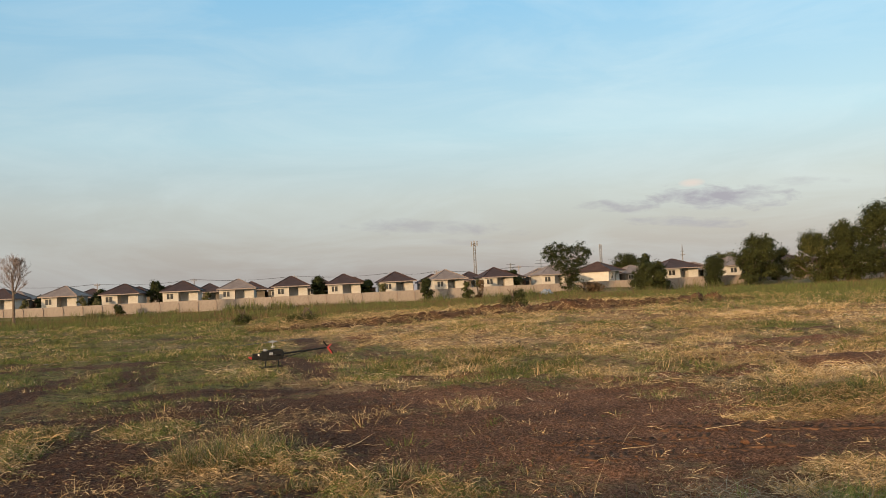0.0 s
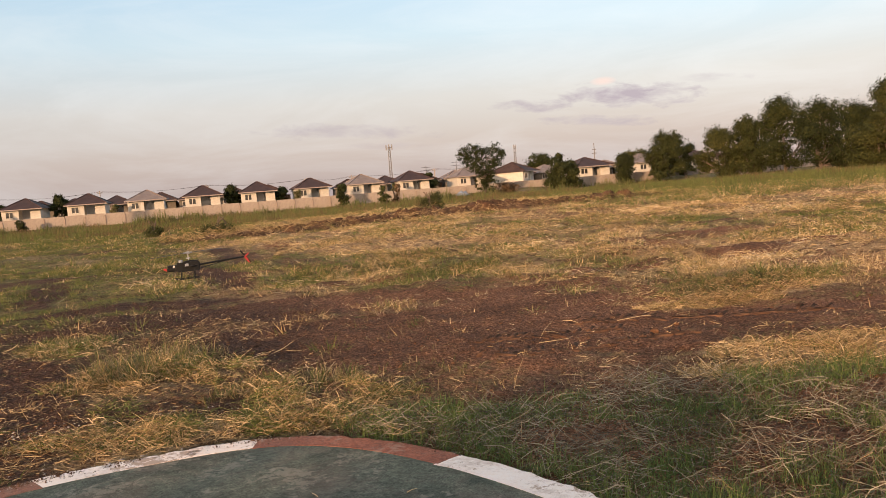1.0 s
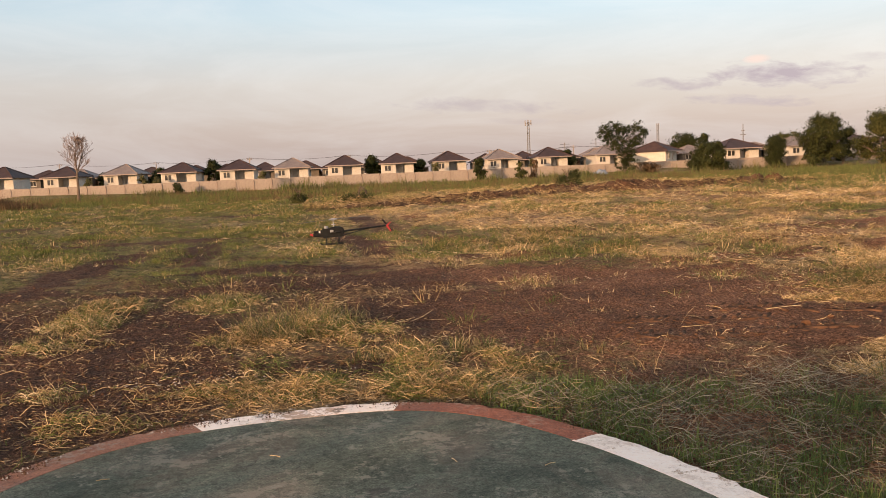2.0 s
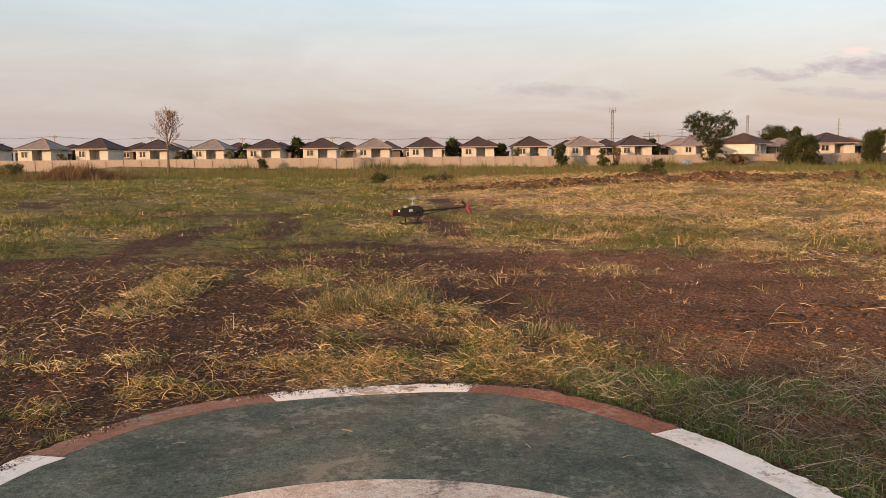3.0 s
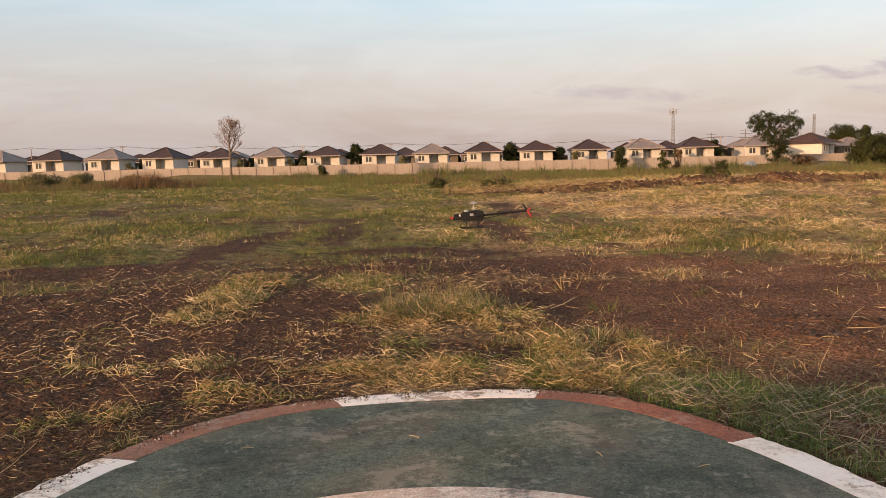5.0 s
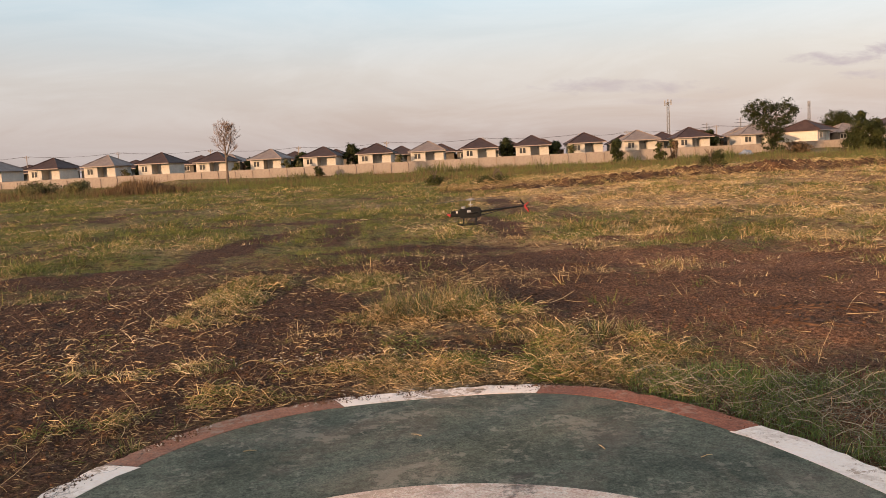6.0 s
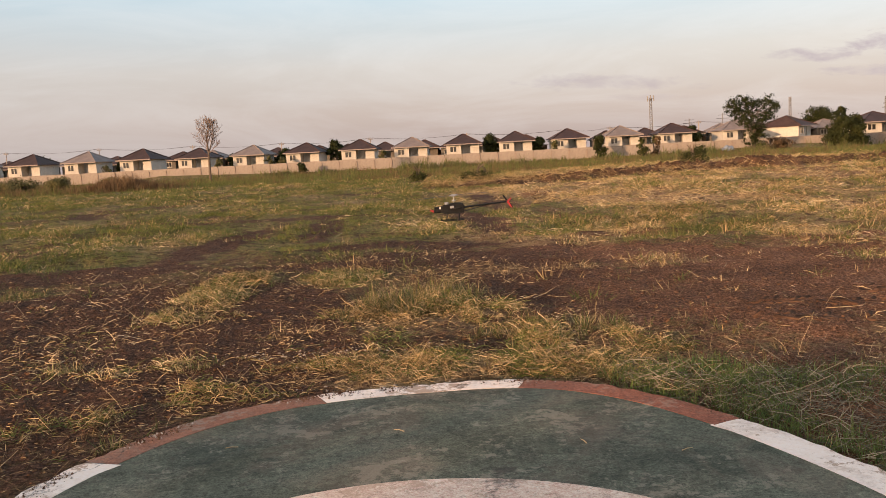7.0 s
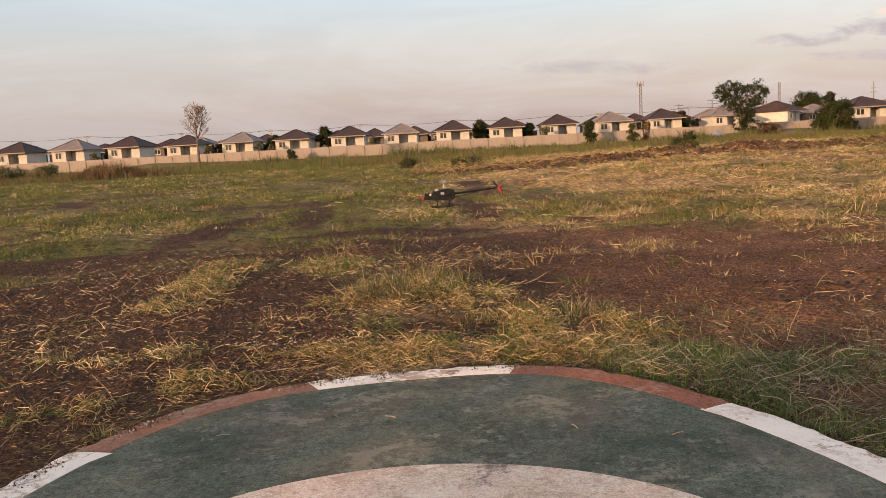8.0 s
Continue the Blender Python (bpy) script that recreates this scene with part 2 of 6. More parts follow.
M_ROOFBROWN = mottled("brown_roof_tile", (0.040, 0.021, 0.016), (0.068, 0.038, 0.030), 0.8, 0.75, fine=4.5)
M_ROOFGREY = mottled("grey_roof_tile", (0.17, 0.13, 0.112), (0.24, 0.19, 0.162), 0.8, 0.75, fine=4.5)
M_FASCIA = mottled("fascia_paint", (0.25, 0.20, 0.17), (0.33, 0.27, 0.24), 1.0, 0.7)
M_FRAME = mottled("window_frame_paint", (0.42, 0.39, 0.35), (0.50, 0.47, 0.42), 2.0, 0.5)
M_CARPORTDARK = mottled("carport_shade_brown", (0.10, 0.055, 0.03), (0.17, 0.10, 0.06), 2.0, 0.5)
M_STEEL = mottled("galvanised_steel", (0.13, 0.12, 0.115), (0.20, 0.185, 0.175), 2.0, 0.7)
M_CABLE = mottled("black_cable", (0.02, 0.02, 0.02), (0.04, 0.04, 0.04), 4.0, 0.6)
M_TARP = mottled("blue_grey_tarpaulin", (0.16, 0.19, 0.24), (0.26, 0.30, 0.36), 1.2, 0.6)
M_BLACK = mottled("black_carbon", (0.006, 0.006, 0.006), (0.014, 0.014, 0.014), 20.0, 0.5, spec=0.2)
M_REDPLASTIC = mottled("red_plastic", (0.28, 0.02, 0.018), (0.40, 0.035, 0.03), 20.0, 0.4, spec=0.5)
M_ALU = mottled("bare_aluminium", (0.30, 0.30, 0.31), (0.42, 0.42, 0.43), 30.0, 0.4, 0.8)
M_ANTENNA = mottled("grey_antenna_shell", (0.20, 0.19, 0.185), (0.27, 0.255, 0.25), 3.0, 0.6)
M_WHITEPL = mottled("white_plastic", (0.65, 0.62, 0.58), (0.75, 0.72, 0.68), 20.0, 0.4)


def glass_material():
    m, t, s = material("window_glass", 0.08, 0.0, 0.5)
    n = noise_node(t, coords(t), 0.7, 2.0)
    t.links.new(ramp_node(t, n, [(0.3, (0.015, 0.016, 0.018)), (0.7, (0.05, 0.048, 0.045))]), s.inputs["Base Color"])
    return m


M_GLASS = glass_material()


def painted_concrete(name, base_a, base_b, worn, wear, dirt=(0.08, 0.06, 0.045), mottle=1.0, spills=()):
    """Weathered floor paint: rubbed through to pale concrete, dusty, with dark stains."""
    m, t, s = material(name, 0.85, 0.0, 0.25)
    v = coords(t)
    broad = noise_node(t, v, 0.9, 6.0, 0.65, 0.5)
    c = ramp_node(t, broad, [(0.3, base_a), (0.7, base_b)])
    rub = noise_node(t, v, 3.1, 8.0, 0.72, 0.8)
    scr = noise_node(t, v, 22.0, 6.0, 0.75)
    k = math_node(t, "ADD", math_node(t, "MULTIPLY", rub, 0.7), math_node(t, "MULTIPLY", scr, 0.45))
    c = mix_node(t, math_node(t, "MULTIPLY", ramp_node(t, k, [(0.58, (0, 0, 0)), (0.70, (1, 1, 1))]), wear), c, worn)
    st = noise_node(t, v, 1.7, 7.0, 0.7, 1.2)
    c = mix_node(t, math_node(t, "MULTIPLY", ramp_node(t, st, [(0.56, (0, 0, 0)), (0.78, (1, 1, 1))]), 0.7), c, dirt)
    sp = noise_node(t, v, 75.0, 4.0, 0.75)
    c = mix_node(t, 0.8 * mottle, c, ramp_node(t, sp, [(0.32, (0.22, 0.22, 0.22)), (0.68, (0.78, 0.78, 0.78))]), "OVERLAY")
    blot = noise_node(t, v, 7.0, 6.0, 0.7, 0.4)
    c = mix_node(t, 0.5 * mottle, c, ramp_node(t, blot, [(0.3, (0.26, 0.26, 0.26)), (0.7, (0.74, 0.74, 0.74))]), "OVERLAY")
    pits = noise_node(t, v, 26.0, 5.0, 0.7)
    c = mix_node(t, 0.5 * mottle, c, ramp_node(t, pits, [(0.34, (0.22, 0.22, 0.22)), (0.60, (0.62, 0.62, 0.62))]), "OVERLAY")
    # small dark pits and pale chips
    fleck = noise_node(t, v, 34.0, 3.0, 0.6, 0.6)
    c = mix_node(t, math_node(t, "MULTIPLY", ramp_node(t, fleck, [(0.60, (0, 0, 0)), (0.66, (1, 1, 1))]), 0.55 * min(mottle, 1.0)), c, dirt)
    chip = math_node(t, "ADD", math_node(t, "MULTIPLY", noise_node(t, v, 2.3, 3.0, 0.6, 0.7), 0.55), math_node(t, "MULTIPLY", noise_node(t, v, 17.0, 6.0, 0.75, 0.5), 0.5))
    c = mix_node(t, math_node(t, "MULTIPLY", ramp_node(t, chip, [(0.57, (0, 0, 0)), (0.60, (1, 1, 1))]), min(0.75, wear * 2.2)), c, worn)
    dust = noise_node(t, v, 1.2, 7.0, 0.7, 0.9)
    c = mix_node(t, math_node(t, "MULTIPLY", ramp_node(t, dust, [(0.48, (0, 0, 0)), (0.72, (1, 1, 1))]), 0.3 * mottle), c, (0.26, 0.175, 0.125))
    # spilt oil and soot, broken up at their edges
    for sx, sy, sr in spills:
        dist = t.nodes.new("ShaderNodeVectorMath")
        dist.operation = "DISTANCE"
        t.links.new(v, dist.inputs[0])
        dist.inputs[1].default_value = (sx, sy, 0)
        k = math_node(t, "SUBTRACT", 1.0, math_node(t, "DIVIDE", dist.outputs["Value"], sr))
        k = math_node(t, "ADD", k, math_node(t, "MULTIPLY_ADD", noise_node(t, v, 16.0, 6.0, 0.7), 3.2, -1.75))
        c = mix_node(t, math_node(t, "MULTIPLY", ramp_node(t, k, [(0.30, (0, 0, 0)), (0.75, (1, 1, 1))]), 0.7), c, (0.050, 0.038, 0.030))
    vor = t.nodes.new("ShaderNodeTexVoronoi")
    vor.feature = "DISTANCE_TO_EDGE"
    vor.inputs["Scale"].default_value = 0.75
    wob = t.nodes.new("ShaderNodeVectorMath")
    wob.operation = "MULTIPLY_ADD"
    nn = t.nodes.new("ShaderNodeTexNoise")
    nn.inputs["Scale"].default_value, nn.inputs["Detail"].default_value = 4.0, 5.0
    t.links.new(v, nn.inputs["Vector"])
    t.links.new(nn.outputs[1], wob.inputs[0])
    wob.inputs[1].default_value = (0.5, 0.5, 0.5)
    t.links.new(v, wob.inputs[2])
    t.links.new(wob.outputs[0], vor.inputs["Vector"])
    crack = ramp_node(t, vor.outputs[0], [(0.0, (1, 1, 1)), (0.0045, (0, 0, 0))])
    gate = ramp_node(t, noise_node(t, v, 0.8, 2.0), [(0.5, (0, 0, 0)), (0.62, (1, 1, 1))])
    c = mix_node(t, math_node(t, "MULTIPLY", math_node(t, "MULTIPLY", crack, gate), 0.8), c, (0.05, 0.04, 0.032))
    t.links.new(c, s.inputs["Base Color"])
    bump(t, s, math_node(t, "ADD", scr, math_node(t, "MULTIPLY", sp, 0.5)), 0.35, 0.006)
    return m


M_PADGREEN = painted_concrete("green_floor_paint", (0.040, 0.046, 0.030), (0.145, 0.145, 0.097), (0.32, 0.27, 0.20), 0.20, (0.020, 0.017, 0.014), 1.5, ((0.05, 4.22, 0.16),))
M_PADRED = painted_concrete("red_oxide_paint", (0.22, 0.072, 0.038), (0.36, 0.125, 0.068), (0.36, 0.22, 0.15), 0.28, mottle=0.9)
M_PADREDWORN = painted_concrete("faded_red_oxide_paint", (0.20, 0.085, 0.050), (0.31, 0.140, 0.085), (0.27, 0.20, 0.15), 0.5, (0.10, 0.07, 0.05), 0.8)
M_PADWHITE = painted_concrete("white_floor_paint", (0.86, 0.71, 0.60), (0.93, 0.79, 0.68), (0.36, 0.21, 0.12), 0.38, (0.56, 0.38, 0.29), 0.32, ((-0.2, 5.84, 0.10), (-0.75, 5.80, 0.08)))
M_PADDISC = painted_concrete("worn_white_paint", (0.60, 0.43, 0.33), (0.80, 0.61, 0.485), (0.44, 0.30, 0.21), 0.42, (0.15, 0.10, 0.07), 0.8, ((0.02, 4.06, 0.17), (-0.02, 3.9, 0.10)))
M_PADSIDE = mottled("raw_concrete_edge", (0.22, 0.18, 0.15), (0.36, 0.31, 0.27), 6.0, 0.95, relief=0.01)


# ---- helpers of this scene ----
def part(name, bm, mat, parent=None, label="", m=None):
    me = bpy.data.meshes.new(name)
    bm.normal_update()
    bm.to_mesh(me)
    bm.free()
    mats = mat if isinstance(mat, (list, tuple)) else [mat]
    for x in mats:
        me.materials.append(x)
    ob = new(name, me)
    if parent:
        ob.parent = parent
    if m is not None:
        ob.matrix_basis = m
    if label:
        tagged(ob, label)
    return ob


def shade_smooth(ob):
    ob.data.polygons.foreach_set("use_smooth", [True] * len(ob.data.polygons))
    return ob


def box(bm, x0, x1, y0, y1, z0, z1, bevel=0.0):
    r = bmesh.ops.create_cube(bm, size=1)
    bmesh.ops.scale(bm, vec=(x1 - x0, y1 - y0, z1 - z0), verts=r["verts"])
    bmesh.ops.translate(bm, vec=((x0 + x1) / 2, (y0 + y1) / 2, (z0 + z1) / 2), verts=r["verts"])
    if bevel:
        edges = list({e for v in r["verts"] for e in v.link_edges})
        bmesh.ops.bevel(bm, geom=edges, offset=bevel, segments=2, affect="EDGES", profile=0.5)
    return bm


def boxed(*a, bevel=0.0):
    return box(bmesh.new(), *a, bevel=bevel)


def rod(bm, a, b, r0, r1=None, sides=6):
    """A tapered round bar from a to b."""
    a, b = Vector(a), Vector(b)
    r1 = r0 if r1 is None else r1
    d = b - a
    q = d.to_track_quat("Z", "Y").to_matrix().to_4x4()
    m = Matrix.Translation((a + b) / 2) @ q
    bmesh.ops.create_cone(bm, cap_ends=True, segments=sides, radius1=r0, radius2=max(r1, 1e-4), depth=d.length, matrix=m)
    return bm


def mesh_arrays(name, verts, tris, mat):
    """A mesh object from numpy arrays of vertices and triangles."""
    me = bpy.data.meshes.new(name)
    verts, tris = np.asarray(verts, np.float32), np.asarray(tris, np.int32)
    me.vertices.add(len(verts))
    me.vertices.foreach_set("co", verts.ravel())
    me.loops.add(tris.size)
    me.loops.foreach_set("vertex_index", tris.ravel())
    me.polygons.add(len(tris))
    me.polygons.foreach_set("loop_start", np.arange(0, tris.size, 3, dtype=np.int32))
    me.update(calc_edges=True)
    me.materials.append(mat)
    return new(name, me)


def empty(name, m, label, category, group=""):
    ob = new(name)
    ob.matrix_basis = m
    return tagged(ob, label, category, group)


def lattice(ix, iy, seed):
    h = np.sin(ix * 127.1 + iy * 311.7 + seed * 74.7) * 43758.5453
    return h - np.floor(h)


def value_noise(x, y, seed=0):
    ix, iy = np.floor(x), np.floor(y)
    fx, fy = x - ix, y - iy
    fx, fy = fx * fx * (3 - 2 * fx), fy * fy * (3 - 2 * fy)
    a, b = lattice(ix, iy, seed), lattice(ix + 1, iy, seed)
    c, d = lattice(ix, iy + 1, seed), lattice(ix + 1, iy + 1, seed)
    return (a * (1 - fx) + b * fx) * (1 - fy) + (c * (1 - fx) + d * fx) * fy


def fbm(x, y, seed=0, octaves=4):
    s, a, n = 0, 0.5, 0
    for i in range(octaves):
        s, n, a, x, y = s + a * value_noise(x, y, seed + i), n + a, a * 0.5, x * 2.03 + 5.1, y * 2.03 + 1.7
    return s / n


def smooth(a, b, x):
    t = np.clip((x - a) / (b - a), 0, 1)
    return t * t * (3 - 2 * t)


# ---- plan of the field: what covers the earth where ----
PAD_X, PAD_Y, PAD_A, PAD_B, PAD_N = -0.317, 2.0, 2.438, 3.958, 2.177
# x, y, half width, half length, turn in degrees, strength
SOIL = [(3.2, 9.3, 2.9, 1.7, 12, 1.0), (-4.4, 9.6, 2.6, 2.2, -15, 0.95), (-3.2, 6.6, 2.0, 1.6, 10, 0.95), (0.6, 13.8, 3.0, 1.2, -8, 0.9), (-1.9, 9.3, 0.5, 1.2, 10, 0.5),
        (6.6, 8.4, 2.4, 0.45, -8, 0.75), (4.6, 7.5, 1.1, 0.55, -10, 0.7), (-2.5, 13.3, 2.0, 0.5, -5, 0.7), (0.9, 10.2, 1.5, 1.2, 0, 0.7), (2.8, 10.9, 2.6, 0.9, 5, 1.0),
        (4.2, 12.7, 2.2, 0.7, -12, 0.75), (2.9, 5.0, 1.9, 1.5, 0, 0.45), (-1.5, 15.9, 2.6, 0.6, -4, 0.75), (-7.2, 13.6, 2.6, 1.1, 8, 0.8)]
# wheel ruts further out: they run away from the pad between the swathes
RUTS = [(-5.6, 18.5, 0.55, 4.0, -2, 0.8), (-3.9, 20.5, 0.45, 4.2, 6, 0.7), (-0.2, 21.5, 0.8, 3.6, 10, 0.8), (-5.4, 25.2, 2.2, 0.8, 4, 0.7), (11.0, 15.2, 3.2, 0.6, 20, 0.7),
        (13.0, 20.0, 2.6, 1.0, 12, 0.65), (7.2, 14.2, 2.0, 0.45, 10, 0.6), (2.6, 16.6, 1.3, 0.5, 0, 0.6), (0.4, 30.0, 0.8, 6.0, 6, 0.6), (17.0, 24.0, 3.0, 0.7, 15, 0.5)]
GREEN = [(-0.75, 9.3, 0.9, 0.7, 0, 0.7), (-2.0, 11.8, 0.6, 0.8, 10, 0.8), (-3.5, 11.2, 0.55, 1.9, -3, 1.0), (0.55, 7.75, 0.8, 0.5, -15, 0.45),
         (7.6, 10.9, 1.6, 0.7, 12, 0.9), (-6.4, 11.6, 0.5, 0.4, 0, 0.8), (-3.63, 7.0, 0.22, 0.2, 0, 0.7), (1.5, 17.8, 0.7, 1.5, 0, 0.9), (-1.2, 19.8, 0.9, 2.0, 0, 0.8),
         (-8.6, 15.0, 1.6, 1.2, 0, 0.7), (8.2, 29.5, 1.2, 3.0, 0, 0.8), (-4.0, 16.9, 0.9, 0.9, 0, 0.7)]
STRAW = [(-0.5, 6.55, 1.7, 0.5, 0, 0.9), (0.6, 6.6, 0.8, 0.5, 0, 0.8), (5.2, 6.4, 1.3, 0.9, -20, 1.0), (6.5, 9.6, 1.8, 0.4, 12, 0.9), (8.5, 13.0, 3.0, 0.7, 15, 0.7), (-0.7, 8.6, 1.0, 0.9, 0, 0.4),
         (3.4, 17.2, 1.4, 1.0, 0, 0.8), (3.8, 30.0, 2.0, 3.0, 0, 0.9), (2.0, 38.0, 1.8, 3.5, 0, 0.8), (5.4, 16.2, 0.8, 1.2, 0, 0.8), (13.0, 17.5, 3.5, 1.2, 12, 0.7)]


def patches(rows, x, y):
    best = np.zeros_like(x)
    ragged = (fbm(x * 1.3, y * 1.3, 31) - 0.5) * 1.0 + (fbm(x * 3.1, y * 2.2, 32, 3) - 0.5) * 0.6
    for cx, cy, a, b, turn, s in rows:
        c, d = math.cos(radians(turn)), math.sin(radians(turn))
        u, v = ((x - cx) * c + (y - cy) * d) / a, (-(x - cx) * d + (y - cy) * c) / b
        q = np.sqrt(u * u + v * v) + ragged
        best = np.maximum(best, s * (1 - smooth(0.55, 1.25, q)))
    return best


def cover(x, y):
    """Shares of bare soil, straw and green at points of the plan."""
    x, y = np.asarray(x, float), np.asarray(y, float)
    r = np.hypot(x, y)
    n = fbm(x * 0.35, y * 0.35, 3)
    n2 = fbm(x * 0.9, y * 0.9, 11)
    right = smooth(-4, 3, x - 0.02 * y + (n - 0.5) * 8)
    near = 1 - smooth(12, 19, r)
    far = smooth(48, 75, y)
    # swathes and bare strips of the mown field, drawn out along the way it was mown
    n3 = fbm(x * 0.42 + 9, y * 0.20 + 0.10 * x, 27)
    n4 = fbm(x * 0.75, y * 0.34 - 0.10 * x, 29)
    soil = 0.55 * near + (1 - near) * (1 - far) * (0.30 * smooth(0.48, 0.66, n2) + 0.42 * smooth(0.56, 0.70, fbm(x * 0.5 + 3, y * 0.22, 33))) + 0.08
    green = (1 - right) * (0.85 - 0.5 * near) * (0.45 + 0.8 * smooth(0.35, 0.6, n3)) + right * (0.10 + 0.72 * smooth(0.49, 0.61, n3) + 0.4 * far)
    straw = right * (1.0 - 0.5 * near) * (1 - 0.7 * far) * smooth(0.36, 0.54, n4) + 0.06 + 0.20 * (1 - right) * (1 - near) * smooth(0.54, 0.66, n4)
    s, g, w = np.maximum(patches(SOIL, x, y), patches(RUTS, x, y)), patches(GREEN, x, y), patches(STRAW, x, y)
    soil = np.clip(soil + s - 0.9 * g - 0.7 * w, 0, 1)
    green = np.clip(green * (1 - 0.85 * s) + g, 0, 1)
    straw = np.clip(straw * (1 - 0.8 * s) + w, 0, 1)
    return soil, straw, green


def pad_wave(th):
    """The slab was cast by hand: its edge swells and flattens a little on the way round."""
    return 1.0032 + 0.0164 * np.cos(th) - 0.0057 * np.sin(2 * th) - 0.0033 * np.cos(4 * th) + 0.008 * np.cos(6 * th) + 0.0125 * np.sin(6 * th)


def pad_gauge(x, y):
    u, v = (x - PAD_X) / PAD_A, (y - PAD_Y) / PAD_B
    return (np.abs(u) ** PAD_N + np.abs(v) ** PAD_N) ** (1 / PAD_N) / pad_wave(np.arctan2(v, u))


def ground_z(x, y):
    x, y = np.asarray(x, float), np.asarray(y, float)
    r = np.hypot(x, y)
    z = -0.05 + (fbm(x * 0.5, y * 0.5, 5) - 0.5) * 0.10 * smooth(1.0, 1.6, pad_gauge(x, y)) + (fbm(x * 2.6, y * 2.6, 6) - 0.5) * 0.05 * smooth(1.02, 1.15, pad_gauge(x, y)) * (1 - smooth(25, 60, r))
    rough = smooth(1.03, 1.25, pad_gauge(x, y)) * (1 - smooth(18, 40, r))
    z = z + rough * (0.032 * (np.abs(2 * fbm(x * 2.3, y * 2.3, 71, 3) - 1) - 0.3) + 0.034 * (fbm(x * 15.0, y * 15.0, 72, 3) - 0.5))
    # hummocks and windrows of the mown field
    z = z + (0.16 + 0.16 * smooth(-2, 4, x)) * (fbm(x * 1.1, y * 1.1, 76, 4) - 0.5) * smooth(11, 17, r) * (1 - smooth(55, 85, r))
    z = z - 0.25 * smooth(60, 120, y)
    # a bank of dug earth across the field
    bank = np.exp(-((y - 63 - 0.10 * x) / 5.0) ** 2) * smooth(0, 10, x) * (1 - smooth(30, 44, x))
    z = z + bank * (0.10 + 0.35 * fbm(x * 0.35, y * 0.35, 8))
    # the plots behind the boundary wall lie higher
    return z + 1.2 * smooth(145.3, 148.5, y - 0.0 * x) * (1 - smooth(400, 600, r))


# ---- ground ----
def build_ground():
    # finest where the camera looks down on it
    r = np.concatenate([np.geomspace(lo, hi, n, endpoint=False) for lo, hi, n in ((0.4, 4, 30), (4, 16, 210), (16, 60, 120), (60, 4300, 44))])
    a = np.radians(np.concatenate([np.linspace(-37, 49, 520, endpoint=False), np.linspace(49, 323, 100, endpoint=False)]))
    na, nr = len(a), len(r)
    rr, aa = np.meshgrid(r, a, indexing="ij")
    x, y = rr * np.sin(aa), rr * np.cos(aa)
    v = np.stack([x, y, ground_z(x, y)], -1).reshape(-1, 3)
    v = np.vstack([v, [[0, 0, float(ground_z(0, 0))]]])
    i, j = np.meshgrid(np.arange(nr - 1), np.arange(na), indexing="ij")
    k = (j + 1) % na
    p, q, s, t = i * na + j, (i + 1) * na + j, (i + 1) * na + k, i * na + k
    tris = np.concatenate([np.stack([p, t, s], -1).reshape(-1, 3), np.stack([p, s, q], -1).reshape(-1, 3)])
    j = np.arange(na)
    tris = np.vstack([tris, np.stack([np.full(na, len(v) - 1), (j + 1) % na, j], -1)])
    ob = mesh_arrays("ground", v, tris, M_GROUND)
    if ob.data.polygons[0].normal.z < 0:
        ob.data.flip_normals()
    soil, straw, green = cover(v[:, 0], v[:, 1])
    # close to the pad the grass stands on open soil
    soil = np.maximum(soil, 0.8 * (1 - smooth(9.5, 13.0, np.hypot(v[:, 0], v[:, 1]))) * (1 - 0.75 * straw))
    # soil to the right is painted paler and redder, as if lit more strongly
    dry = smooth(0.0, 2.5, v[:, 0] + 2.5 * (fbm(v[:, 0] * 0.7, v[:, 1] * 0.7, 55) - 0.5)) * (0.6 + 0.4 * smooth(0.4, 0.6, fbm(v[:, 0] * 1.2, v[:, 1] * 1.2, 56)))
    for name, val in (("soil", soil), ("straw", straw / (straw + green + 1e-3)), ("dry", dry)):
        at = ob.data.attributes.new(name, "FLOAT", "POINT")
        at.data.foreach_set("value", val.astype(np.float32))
    shade_smooth(ob)
    tagged(ob, "rough field of brown soil, cut straw and grass", "ground", kind="structure")


build_ground()


# ---- landing pad: an oval painted slab ----
def pad_point(u, inset=0.0):
    c, s = math.cos(u), math.sin(u)
    p, q = math.copysign(abs(c) ** (2 / PAD_N), c), math.copysign(abs(s) ** (2 / PAD_N), s)
    w = float(pad_wave(math.atan2(q, p)))
    return Vector((PAD_X + (PAD_A * w - inset) * p, PAD_Y + (PAD_B * w - inset) * q, 0))


